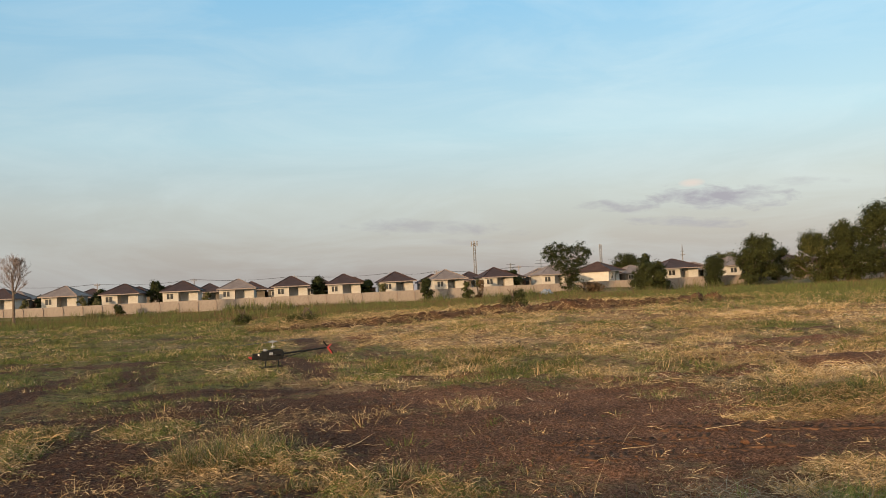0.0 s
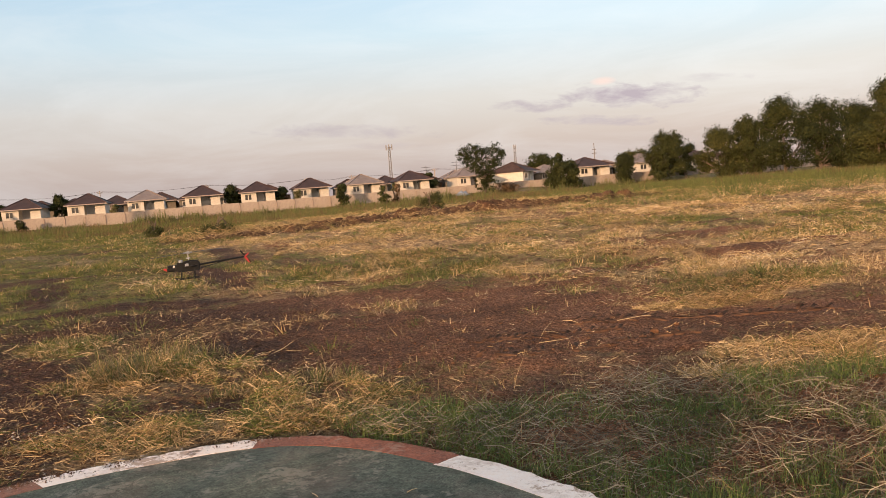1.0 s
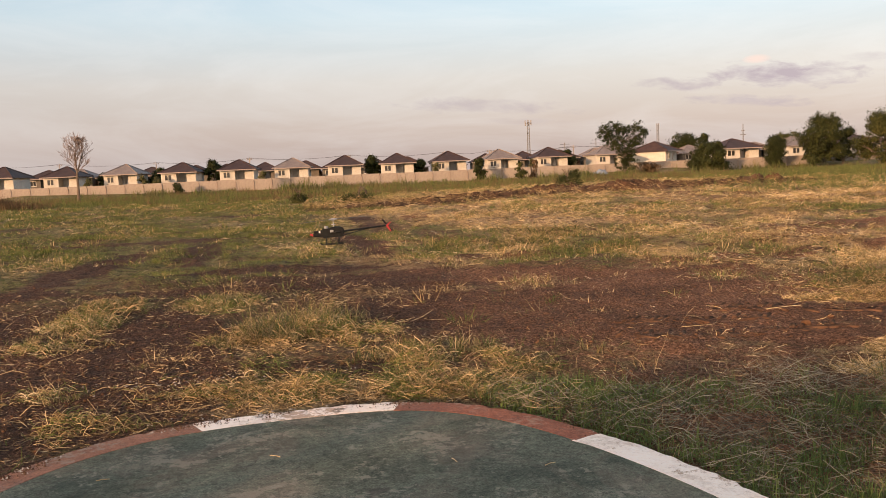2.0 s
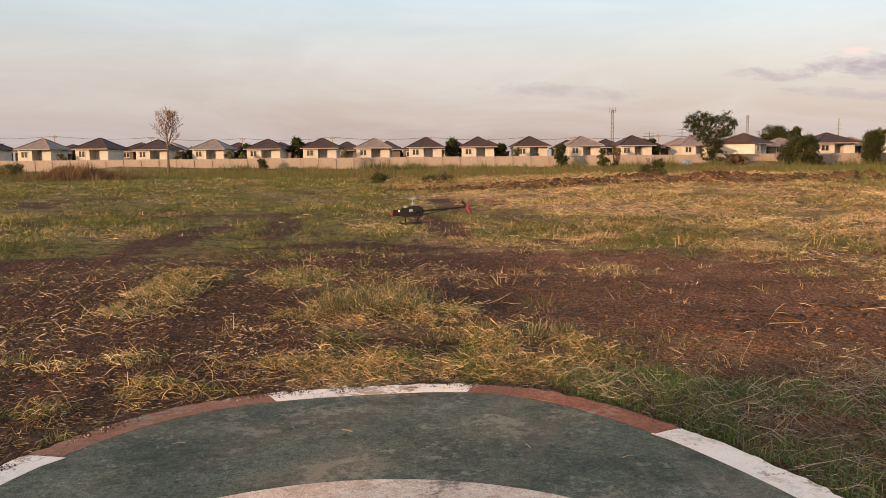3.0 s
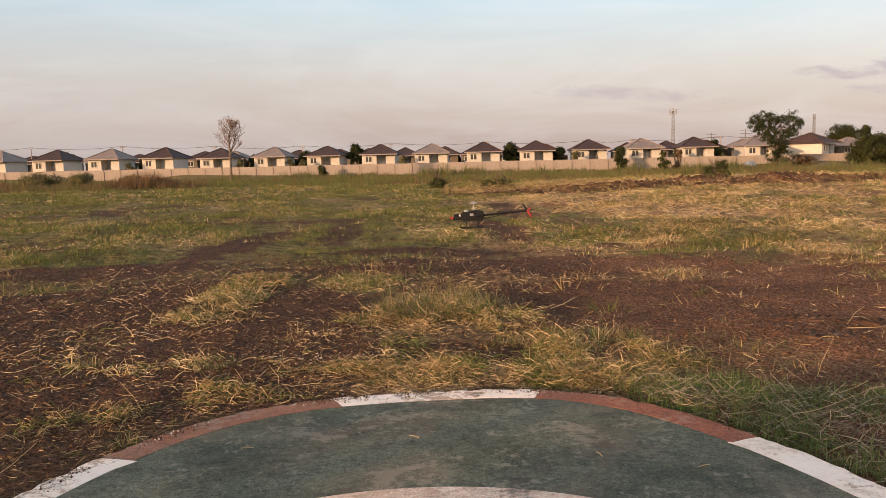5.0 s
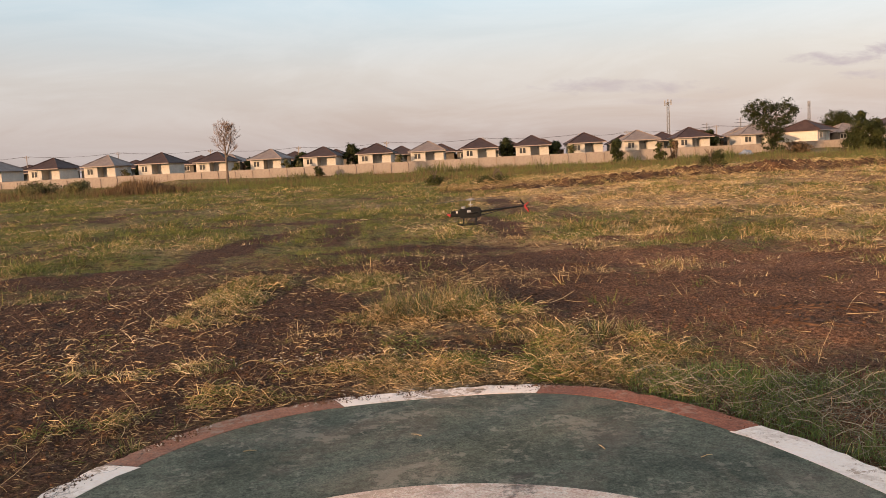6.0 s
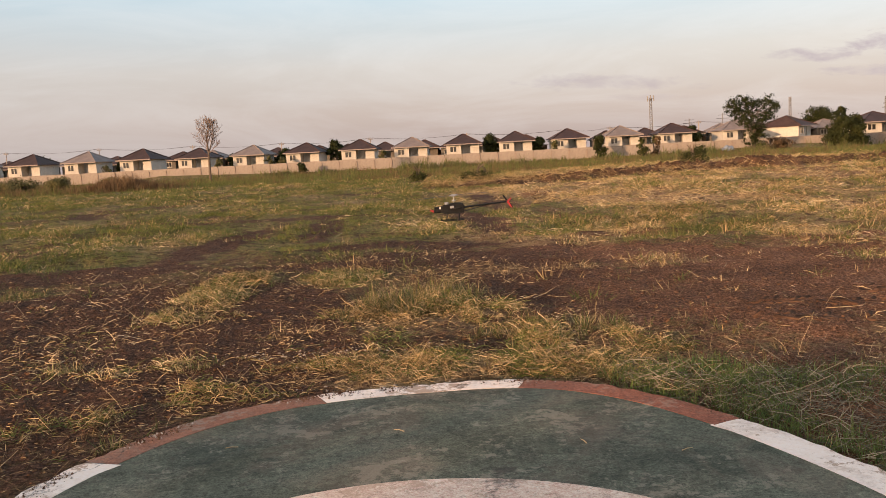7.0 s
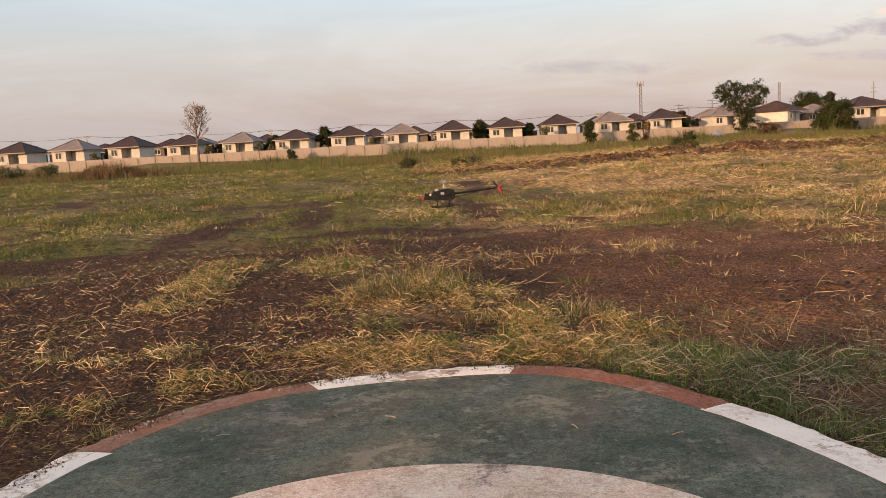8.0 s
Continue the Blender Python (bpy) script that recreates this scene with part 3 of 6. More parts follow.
def build_pad():
    pad = tagged(new("landing_pad"), "oval green painted concrete landing pad with red and white rim", "landing pad")
    n, rim = 180, 0.205
    us = [2 * math.pi * i / n for i in range(n)]
    # green field of the slab, inside the rim
    bm = bmesh.new()
    inner = [bm.verts.new(pad_point(u, 0.09)) for u in us]
    disc = [bm.verts.new((-0.25 + 1.55 * math.cos(u), 2.5 + 1.55 * math.sin(u), 0)) for u in us]
    low = [bm.verts.new(pad_point(u, 0.09) + Vector((0, 0, -0.12))) for u in us]
    for i in range(n):
        k = (i + 1) % n
        bm.faces.new((disc[i], inner[i], inner[k], disc[k]))
        bm.faces.new((inner[i], low[i], low[k], inner[k]))
    part("slab", bm, M_PADGREEN, pad)
    bm = bmesh.new()
    top = [bm.verts.new((-0.25 + 1.63 * math.cos(u), 2.5 + 1.63 * math.sin(u), 0.0022)) for u in us]
    bot = [bm.verts.new((v.co.x, v.co.y, -0.1)) for v in top]
    bm.faces.new(top)
    for i in range(n):
        k = (i + 1) % n
        bm.faces.new((top[i], bot[i], bot[k], top[k]))
    part("centre_disc", bm, M_PADDISC, pad, "worn white painted disc")
    # rim pieces of equal length, red and white by turns
    fine = 3600
    pts = [pad_point(2 * math.pi * i / fine) for i in range(fine + 1)]
    run = [0.0]
    for a, b in zip(pts, pts[1:]):
        run.append(run[-1] + (b - a).length)
    total, count = run[-1], 14

    def along(x, y):
        return run[min(range(fine // 2), key=lambda i: (pts[i] - Vector((x, y, 0))).length)]
    s0 = along(0.25, 5.93)
    lengths = [0.0] * count
    lengths[0], lengths[1], lengths[13] = along(-1.21, 5.75) - s0, along(-2.28, 4.54) - along(-1.21, 5.75), s0 - along(1.44, 4.90)
    lengths[12] = 1.7
    for c in range(2, 12):
        lengths[c] = (total - lengths[0] - lengths[1] - lengths[12] - lengths[13]) / 10
    hub = Vector((-0.3, 4.1, 0))
    rng = random.Random(4)
    for c in range(count):
        piece, start = lengths[c], s0 + sum(lengths[:c])
        bm = bmesh.new()
        prev = None
        steps = 26
        for i in range(steps + 1):
            s = (start + piece * i / steps) % total
            u = float(np.interp(s, run, [2 * math.pi * j / fine for j in range(fine + 1)]))
            ragged = 0.028 * (rng.random() - 0.5)
            o = pad_point(u, ragged)
            q = pad_point(u, rim)
            if i in (0, steps) and o.y > 3.5:
                # slanted joints between the colours
                w = (q - o).normalized()
                d = (hub - o).normalized()
                q = o + d * (rim / max(0.6, d.dot(w)))
            row = [bm.verts.new(q + Vector((0, 0, -0.03))), bm.verts.new(q + Vector((0, 0, 0.0022))), bm.verts.new(o + Vector((0, 0, 0.004 + 0.006 * (rng.random() - 0.5)))),
                   bm.verts.new(o * 1 + Vector((0, 0, -0.02)) + (o - Vector((PAD_X, PAD_Y, 0))).normalized() * 0.012), bm.verts.new(o + Vector((0, 0, -0.14)))]
            if prev:
                for k in range(4):
                    f = bm.faces.new((prev[k], prev[k + 1], row[k + 1], row[k]))
                    f.material_index = 1 if k == 3 else 0
            prev = row
        red = c % 2 == 1
        ob = part("rim_piece", bm, [(M_PADREDWORN if c == 1 else M_PADRED) if red else M_PADWHITE, M_PADSIDE], pad, ("faded red painted rim" if c == 1 else "red painted rim") if red else "white painted rim")
        ob.data.flip_normals()
    return pad


build_pad()


# ---- boundary wall of precast panels ----
WALL_Y, WALL_BASE, WALL_TOP = 145.0, -0.32, 1.76


def build_boundary():
    wall = tagged(new("wall_boundary"), "long precast concrete boundary wall with posts", "wall", kind="structure")
    x, rng = -150.0, random.Random(8)
    panel = boxed(-1.46, 1.46, -0.05, 0.05, WALL_BASE - 0.3, WALL_TOP - 0.1)
    box(panel, -1.46, 1.46, -0.07, 0.07, WALL_TOP - 0.1, WALL_TOP)
    first = part("panel", panel, M_CONCRETE, wall)
    post = part("post", boxed(-0.09, 0.09, -0.16, 0.10, WALL_BASE - 0.3, WALL_TOP - 0.25, bevel=0.015), M_POSTCON, wall)
    first.location = (x + 1.5, WALL_Y, 0)
    post.location = (x, WALL_Y, 0)
    for i in range(1, 107):
        for src in (first, post):
            o = src.copy()
            scene.collection.objects.link(o)
            o.parent = wall
            o.location = (x + 3.0 * i + (1.5 if src is first else 0), WALL_Y + rng.uniform(-0.015, 0.015), rng.uniform(-0.03, 0.03))


build_boundary()


# ---- houses ----
def house(roof_mat, label, wall_mat=None):
    """A small one-storey hipped house; its front looks towards -y, its floor is at z = 0."""
    h = empty("house", Matrix.Identity(4), label, "house", "row houses behind the wall")
    wall_mat = wall_mat or M_HOUSEWALL
    top, fl = 2.55, -0.3
    part("wall", boxed(-2.9, -0.3, -4.0, 3.6, fl, top), wall_mat, h)
    part("wall", boxed(-0.297, 1.3, -1.6, 3.597, fl, top - 0.003), M_PORCHWALL, h, "blue-grey porch wall")
    part("wall", boxed(1.303, 2.9, -3.4, 3.6, fl, top), wall_mat, h)
    bm = bmesh.new()
    e, w0, w1, z0, z1, zr = 4.75, -3.3, 3.4, 2.44, 2.52, 4.22
    ring0 = [bm.verts.new(p) for p in ((w0, -e, z0), (w1, -e, z0), (w1, e, z0), (w0, e, z0))]
    ring1 = [bm.verts.new(p) for p in ((w0, -e, z1), (w1, -e, z1), (w1, e, z1), (w0, e, z1))]
    ra, rb = bm.verts.new((-0.12, 0.0, zr)), bm.verts.new((0.22, 0.0, zr))
    for i in range(4):
        k = (i + 1) % 4
        bm.faces.new((ring0[i], ring0[k], ring1[k], ring1[i]))
    bm.faces.new((ring1[0], ring1[1], rb, ra))
    bm.faces.new((ring1[1], ring1[2], rb))
    bm.faces.new((ring1[2], ring1[3], ra, rb))
    bm.faces.new((ring1[3], ring1[0], ra))
    bm.faces.new(ring0[::-1])
    roof = part("roof", bm, roof_mat, h)
    bm = bmesh.new()
    for a, b in (((w0, -e, z1), (-0.12, 0, zr)), ((w1, -e, z1), (0.22, 0, zr)), ((w1, e, z1), (0.22, 0, zr)), ((w0, e, z1), (-0.12, 0, zr)), ((-0.12, 0, zr), (0.22, 0, zr))):
        rod(bm, Vector(a) + Vector((0, 0, 0.03)), Vector(b) + Vector((0, 0, 0.03)), 0.08, 0.08, 5)
    part("ridge_cap", bm, roof_mat, roof)
    part("fascia", boxed(w0 - 0.03, w1 + 0.03, -e - 0.04, -e - 0.004, z0 - 0.05, z1 + 0.02), M_FASCIA, roof)
    for x, y, w, z0w, z1w in ((-1.7, -4.0, 1.05, 1.25, 2.12),):
        win = part("window", boxed(x - w / 2, x + w / 2, y - 0.02, y - 0.004, z0w, z1w), M_GLASS, h, "dark glazed window")
        fr = bmesh.new()
        for x0, x1, a, b in ((x - w / 2 - 0.09, x - w / 2, z0w - 0.08, z1w + 0.08), (x + w / 2, x + w / 2 + 0.09, z0w - 0.08, z1w + 0.08), (x - 0.05, x + 0.05, z0w, z1w),
                             (x - w / 2, x + w / 2, z1w, z1w + 0.08), (x - w / 2, x + w / 2, z0w - 0.08, z0w)):
            box(fr, x0, x1, y - 0.06, y - 0.003, a, b)
        part("frame", fr, M_FRAME, win)
        part("sill", boxed(x - w / 2 - 0.14, x + w / 2 + 0.14, y - 0.14, y - 0.003, z0w - 0.15, z0w - 0.083), M_FRAME, win)
    door = part("door", boxed(0.55, 1.2, -1.65, -1.604, 0.0, 1.95), M_PORCHWALL, h, "blue-grey front door")
    part("handle", boxed(0.60, 0.66, -1.72, -1.656, 0.95, 1.05), M_ALU, door)
    part("lamp", boxed(1.0, 1.15, -1.7, -1.604, 2.0, 2.18), M_BLACK, h)
    if wall_mat is M_SHADEDWALL:
        # side lean-to away from the sun; a dark brown panel paints its inner shade
        part("shutter", boxed(2.903, 4.3, -0.6, -0.5, fl, 1.9), M_CARPORTDARK, h, "dark brown panel standing in for carport shade")
        part("side_roof", boxed(2.95, 4.5, -1.4, 3.0, 1.95, 2.05), roof_mat, h)
    return h


def build_houses():
    brown = house(M_ROOFBROWN, "small cream house with a dark brown hipped roof")
    grey = house(M_ROOFGREY, "small cream house with a pale grey hipped roof")
    # second row: walls coloured dark to stand for the front houses' shade
    back = house(M_ROOFBROWN, "small back-row house with a dark hipped roof, shade put into its brown-grey walls", M_SHADEDWALL)
    pale = house(M_ROOFGREY, "small back-row house with a pale hipped roof, shade put into its brown-grey walls", M_SHADEDWALL)
    first = {back: True, pale: True}
    z = 0.88
    spots = [(-103.5, 151.0, 0), (-93.0, 151.0, 1), (-82.4, 151.5, 0), (-72.2, 152, 1), (-61.9, 152, 0), (-51.4, 152, 0), (-41.3, 152, 1), (-31.5, 152, 0), (-21.65, 152, 0),
             (-12.2, 152, 1), (-2.9, 152.4, 0), (6.55, 152.8, 0), (16.0, 153.2, 0), (25.5, 153.6, 1), (34.9, 154, 0), (46.5, 156, 1), (57.5, 160, 0), (74.6, 162, 0),
             (88.0, 163, 1), (101.0, 164, 0), (114.0, 165, 0)]
    rng = random.Random(21)
    used = {0: False, 1: False}
    for x, y, k in sorted(spots, key=lambda s: not -38 < s[0] < 50):
        src = grey if k else brown
        big = 1.28 if x > 50 else 1.0
        wide = 0.96 if x < -58 else 0.94 if x < -38 else big
        turn = rng.uniform(-2, 2)
        if x == 57.5:
            # this one stands askew and shows its long side
            turn, wide, big = 42.0, 0.95, 0.95
        m = pose(x - 0.05, y + 3.6 * big, z, 0, 0, turn) @ Matrix.Diagonal((wide, big, 1.11 if x < -58 or x > 50 else 1.02, 1))
        if not used[k]:
            src.matrix_basis = m
            used[k] = True
        else:
            copy_thing(src, m)
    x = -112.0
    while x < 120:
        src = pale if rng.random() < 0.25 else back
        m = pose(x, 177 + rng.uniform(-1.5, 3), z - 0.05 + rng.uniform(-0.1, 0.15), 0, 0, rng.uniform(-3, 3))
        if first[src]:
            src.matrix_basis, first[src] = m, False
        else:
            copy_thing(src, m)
        x += rng.uniform(5.8, 8.5)


build_houses()


# ---- poles, cables and masts ----
def utility_pole(x, y, h):
    base = float(ground_z(x, y))
    p = empty("utility_pole", pose(x, y, base), "grey concrete utility pole with steel crossarms", "utility pole", "poles along the estate road")
    part("post", rod(bmesh.new(), (0, 0, -0.2), (0, 0, h), 0.13, 0.08, 8), M_POSTCON, p)
    part("crossarm", boxed(-0.5, 0.5, -0.05, 0.05, h - 0.48, h - 0.38), M_STEEL, p)
    for dx in (-0.42, 0.0, 0.42):
        part("insulator", rod(bmesh.new(), (dx, 0, h - 0.38), (dx, 0, h - 0.15), 0.07, 0.05, 6), M_POSTCON, p)
    return (x, y, base + h - 0.15)


def cable(a, b, sag, name="power_cable"):
    cu = bpy.data.curves.new(name, "CURVE")
    cu.dimensions, cu.bevel_depth, cu.bevel_resolution = "3D", 0.018, 1
    sp = cu.splines.new("POLY")
    n = 14
    sp.points.add(n)
    for i in range(n + 1):
        t = i / n
        p = Vector(a).lerp(Vector(b), t)
        sp.points[i].co = (p.x, p.y, p.z - sag * 4 * t * (1 - t), 1)
    cu.materials.append(M_CABLE)
    tagged(new(name, cu), "thin black power cable strung between poles", "cable", "power cables")


def build_lines():
    tops = [utility_pole(x, 174.5, h) for x, h in ((-118, 6.2), (-98.5, 6.1), (-78.7, 5.9), (-59.0, 5.5), (-40.5, 5.1), (-22.2, 5.2), (-2.5, 5.0), (17.2, 4.8), (26.4, 4.8), (44.0, 5.0), (62.0, 5.0))]
    for a, b in zip(tops, tops[1:]):
        for dx in (-0.42, 0.42):
            cable((a[0] + dx, a[1], a[2]), (b[0] + dx, b[1], b[2]), 0.5)
    for x, y, h in ((66.0, 236.0, 8.2), (71.0, 238.0, 9.0), (75.0, 235.0, 8.6), (58.0, 240.0, 7.4)):
        b = float(ground_z(x, y))
        p = empty("power_pylon", pose(x, y, b), "distant steel pylon with several crossarms", "pylon", "distant pylons")
        part("mast", rod(bmesh.new(), (0, 0, -0.2), (0, 0, h), 0.16, 0.10, 6), M_STEEL, p)
        for k, w in ((0.4, 1.3), (1.3, 1.7), (2.3, 1.3)):
            part("crossarm", boxed(-w, w, -0.05, 0.05, h - k - 0.09, h - k), M_CABLE, p)


build_lines()


def mast_tower(x, y, h, w, antennas, label):
    b = float(ground_z(x, y))
    p = empty("radio_tower", pose(x, y, b), label, "tower")
    legs = [(-w, -w), (w, -w), (w, w), (-w, w)]
    for a, c in legs:
        part("leg", rod(bmesh.new(), (a, c, -0.2), (a * 0.7, c * 0.7, h), 0.075, 0.05, 5), M_STEEL, p)
    n = int(h / 1.1)
    bm = bmesh.new()
    for i in range(n):
        for k in range(4):
            s0, s1 = 1 - 0.3 * i / n, 1 - 0.3 * (i + 1) / n
            a, c = legs[k], legs[(k + 1) % 4]
            rod(bm, (a[0] * s0, a[1] * s0, i * h / n), (c[0] * s1, c[1] * s1, (i + 1) * h / n), 0.035, 0.035, 4)
            rod(bm, (a[0] * s1, a[1] * s1, (i + 1) * h / n), (c[0] * s1, c[1] * s1, (i + 1) * h / n), 0.03, 0.03, 4)
    part("bracing", bm, M_STEEL, p)
    for dx, dz in antennas:
        part("antenna", boxed(dx - 0.16, dx + 0.16, -0.12, 0.12, h + dz - 1.0, h + dz + 0.6, bevel=0.03), M_ANTENNA, p)
        part("bracket", boxed(min(0, dx), max(0, dx), -0.04, 0.04, h + dz - 0.4, h + dz - 0.3), M_STEEL, p)
    return p


mast_tower(51.6, 260, 14.6, 0.42, ((-0.9, 0.0), (0.9, 0.1), (0.0, 0.2)), "pale steel lattice phone tower with panel antennas")
mast_tower(106.7, 300, 13.9, 0.42, ((-0.3, 0.1), (0.3, 0.1)), "slim distant steel lattice tower")
q = empty("radio_mast", pose(121.0, 262, float(ground_z(121, 262))), "thin distant steel mast with a crossarm", "mast")
part("mast", rod(bmesh.new(), (0, 0, -0.2), (0, 0, 11.6), 0.20, 0.12, 6), M_STEEL, q)
part("crossarm", boxed(-0.65, 0.65, -0.06, 0.06, 9.4, 9.6), M_STEEL, q)
part("crossarm", boxed(-0.9, 0.9, -0.06, 0.06, 8.2, 8.4), M_STEEL, q)


# ---- trees and shrubs ----
def leaf_cloud(lobes, n, size, rng):
    """Many small leaves in sprays: sprays sit round the shells of several lobes, leaves crowd round each spray."""
    lob = np.array(lobes, float)
    w = lob[:, 3] * lob[:, 4]
    m = max(16, n // 16)
    idx = rng.choice(len(lob), m, p=w / w.sum())
    d = rng.normal(size=(m, 3))
    d /= np.linalg.norm(d, axis=1)[:, None]
    rad = rng.uniform(0.1, 1.0, m) ** 0.45
    lump = 0.80 + 0.4 * value_noise(d[:, 0] * 3 + idx * 7.1, d[:, 2] * 3 + d[:, 1] * 2, 4)
    spray = lob[idx, :3] + d * (rad * lump)[:, None] * lob[idx][:, [3, 3, 4]]
    pick = rng.integers(0, m, 2 * n)
    off = rng.normal(size=(2 * n, 3)) * np.array([1.0, 1.0, 0.75])
    c = spray[pick] + off * (0.15 * lob[idx[pick], 3] + 0.5 * size)[:, None] * rng.uniform(0.5, 1.3, m)[pick][:, None]
    nrm = d[pick] * 0.9 + off * 0.6 + rng.normal(size=(2 * n, 3)) * 0.5 + np.array([0, 0, 0.3])
    nrm /= np.linalg.norm(nrm, axis=1)[:, None]
    t = np.cross(nrm, rng.normal(size=(2 * n, 3)))
    t /= np.linalg.norm(t, axis=1)[:, None]
    b = np.cross(nrm, t)
    s = size * rng.uniform(0.65, 1.35, 2 * n)[:, None]
    v = np.stack([c - t * s, c + b * s * 0.55 + t * s * 0.2, c + t * s * 0.85 - b * s * 0.4], 1)
    return v.reshape(-1, 3), np.arange(6 * n).reshape(-1, 3)


def tree(x, y, h, w, label, seed, trunk=0.25, lobes=9, leaves=3200, size=0.24, leaf_mat=None, name="tree", category="tree", stems=1, lobe_list=None):
    rng = np.random.default_rng(seed)
    base = float(ground_z(x, y)) - 0.05
    root = empty(name, pose(x, y, base), label, category)
    bm = bmesh.new()
    th = h * trunk
    crown = []
    # many uneven lobes give a broken outline
    open_crown = name == "tree"
    lobes = int(lobes * 1.7) if open_crown else lobes
    leaves, size = (int(leaves * 1.3), size * 0.95) if open_crown else (leaves, size)
    for i in range(lobes):
        a = rng.uniform(0, 2 * np.pi)
        f = (i + 0.5) / lobes
        z = th + (h - th) * (0.06 + 0.80 * f)
        env = math.sin(math.pi * min(1.0, 0.25 + 0.68 * f)) ** 0.7
        rr = w / 2 * env * (rng.uniform(0.25, 0.85) if open_crown else rng.uniform(0.25, 0.72))
        lr = w / 2 * (rng.uniform(0.22, 0.52) if open_crown else rng.uniform(0.40, 0.62))
        lz = min(lr * rng.uniform(0.7, 0.95), h - z) if h - z > 0.3 else lr * 0.5
        crown.append((rr * math.cos(a), rr * math.sin(a), min(z, h - lz), lr, max(lz, 0.3)))
    if h > 1.05 * w:
        crown.append((0, 0, h - w * 0.22, w * 0.26, w * 0.22))
    crown = lobe_list or crown
    tips = []
    for s in range(stems):
        ang = rng.uniform(0, 6.28)
        off = Vector((math.cos(ang), math.sin(ang), 0)) * (0.12 * w if stems > 1 else 0.0)
        p0 = off * 0.4 + Vector((0, 0, -0.2))
        r0 = 0.022 * h + 0.05
        p1 = off + Vector((rng.uniform(-0.2, 0.2), rng.uniform(-0.2, 0.2), max(th, 0.8)))
        rod(bm, p0, p1, r0, r0 * 0.75, 7)
        p2 = p1 + Vector((rng.uniform(-0.4, 0.4), rng.uniform(-0.4, 0.4), (h - th) * 0.45))
        rod(bm, p1, p2, r0 * 0.75, r0 * 0.4, 6)
        tips += [p1, p2]
    for cx, cy, cz, lr, lz in crown:
        c = Vector((cx, cy, cz))
        s = min(tips, key=lambda p: (p - c).length + (5 if p.z > c.z else 0))
        mid = s.lerp(c, 0.55) + Vector((0, 0, -0.1 * lr))
        rod(bm, s, mid, 0.010 * h, 0.007 * h, 5)
        rod(bm, mid, c, 0.007 * h, 0.003 * h, 5)
        for _ in range(3):
            e = c + Vector(rng.normal(size=3)) * lr * 0.45
            rod(bm, mid, e, 0.004 * h, 0.0015 * h, 4)
    part("trunk", bm, M_BARK, root, "brown trunk with limbs")
    v, t = leaf_cloud(crown, leaves, size, rng)
    v[:, 2] = np.maximum(v[:, 2], 0.1)
    ob = mesh_arrays("crown", v, t, leaf_mat or M_LEAF)
    ob.parent = root
    return root


def bare_tree(x, y, h, w, seed):
    rng = random.Random(seed)
    root = empty("bare_tree", pose(x, y, float(ground_z(x, y)) - 0.05), "leafless tree with a fine pale crown of twigs", "tree")
    trunk, twigs = bmesh.new(), bmesh.new()

    def grow(p, d, length, r, level):
        q = p + d * length
        rod(trunk if level < 2 else twigs, p, q, r, r * 0.62, 6 if level < 2 else 3)
        if level >= 6:
            return
        for _ in range(3):
            side = Vector((rng.uniform(-1, 1), rng.uniform(-1, 1), rng.uniform(-0.2, 0.7)))
            nd = (d * 0.9 + side * 0.62).normalized()
            grow(q - d * length * rng.uniform(0, 0.55), nd, length * rng.uniform(0.62, 0.86), max(r * 0.58, 0.011), level + 1)
    rod(trunk, (0, 0, -0.2), (0.05, 0, h * 0.42), 0.22, 0.14, 8)
    rod(trunk, (0.05, 0, h * 0.41), (-0.15, 0.05, h * 0.70), 0.14, 0.07, 6)
    rod(trunk, (0.05, 0, h * 0.40), (0.85, 0.1, h * 0.66), 0.11, 0.05, 6)
    # limbs leave the stem all the way up and fill an oval crown
    for k in range(16):
        f = k / 15
        a = k * 2.4 + rng.uniform(-0.4, 0.4)
        lean = 0.95 - 0.65 * f
        d = Vector((math.cos(a) * lean, math.sin(a) * lean, 1)).normalized()
        p = Vector((0.05 - 0.2 * f, 0.05 * f, h * (0.40 + 0.32 * f))) if k % 3 else Vector((0.05 + 0.8 * f, 0.1 * f, h * (0.40 + 0.26 * f)))
        grow(p, d, h * (0.075 + 0.065 * math.sin(math.pi * (0.15 + 0.75 * f))), 0.055, 2)
    part("trunk", trunk, M_BARK, root)
    part("crown", twigs, M_PALEBARK, root, "leafless crown of fine pale twigs")
    return root


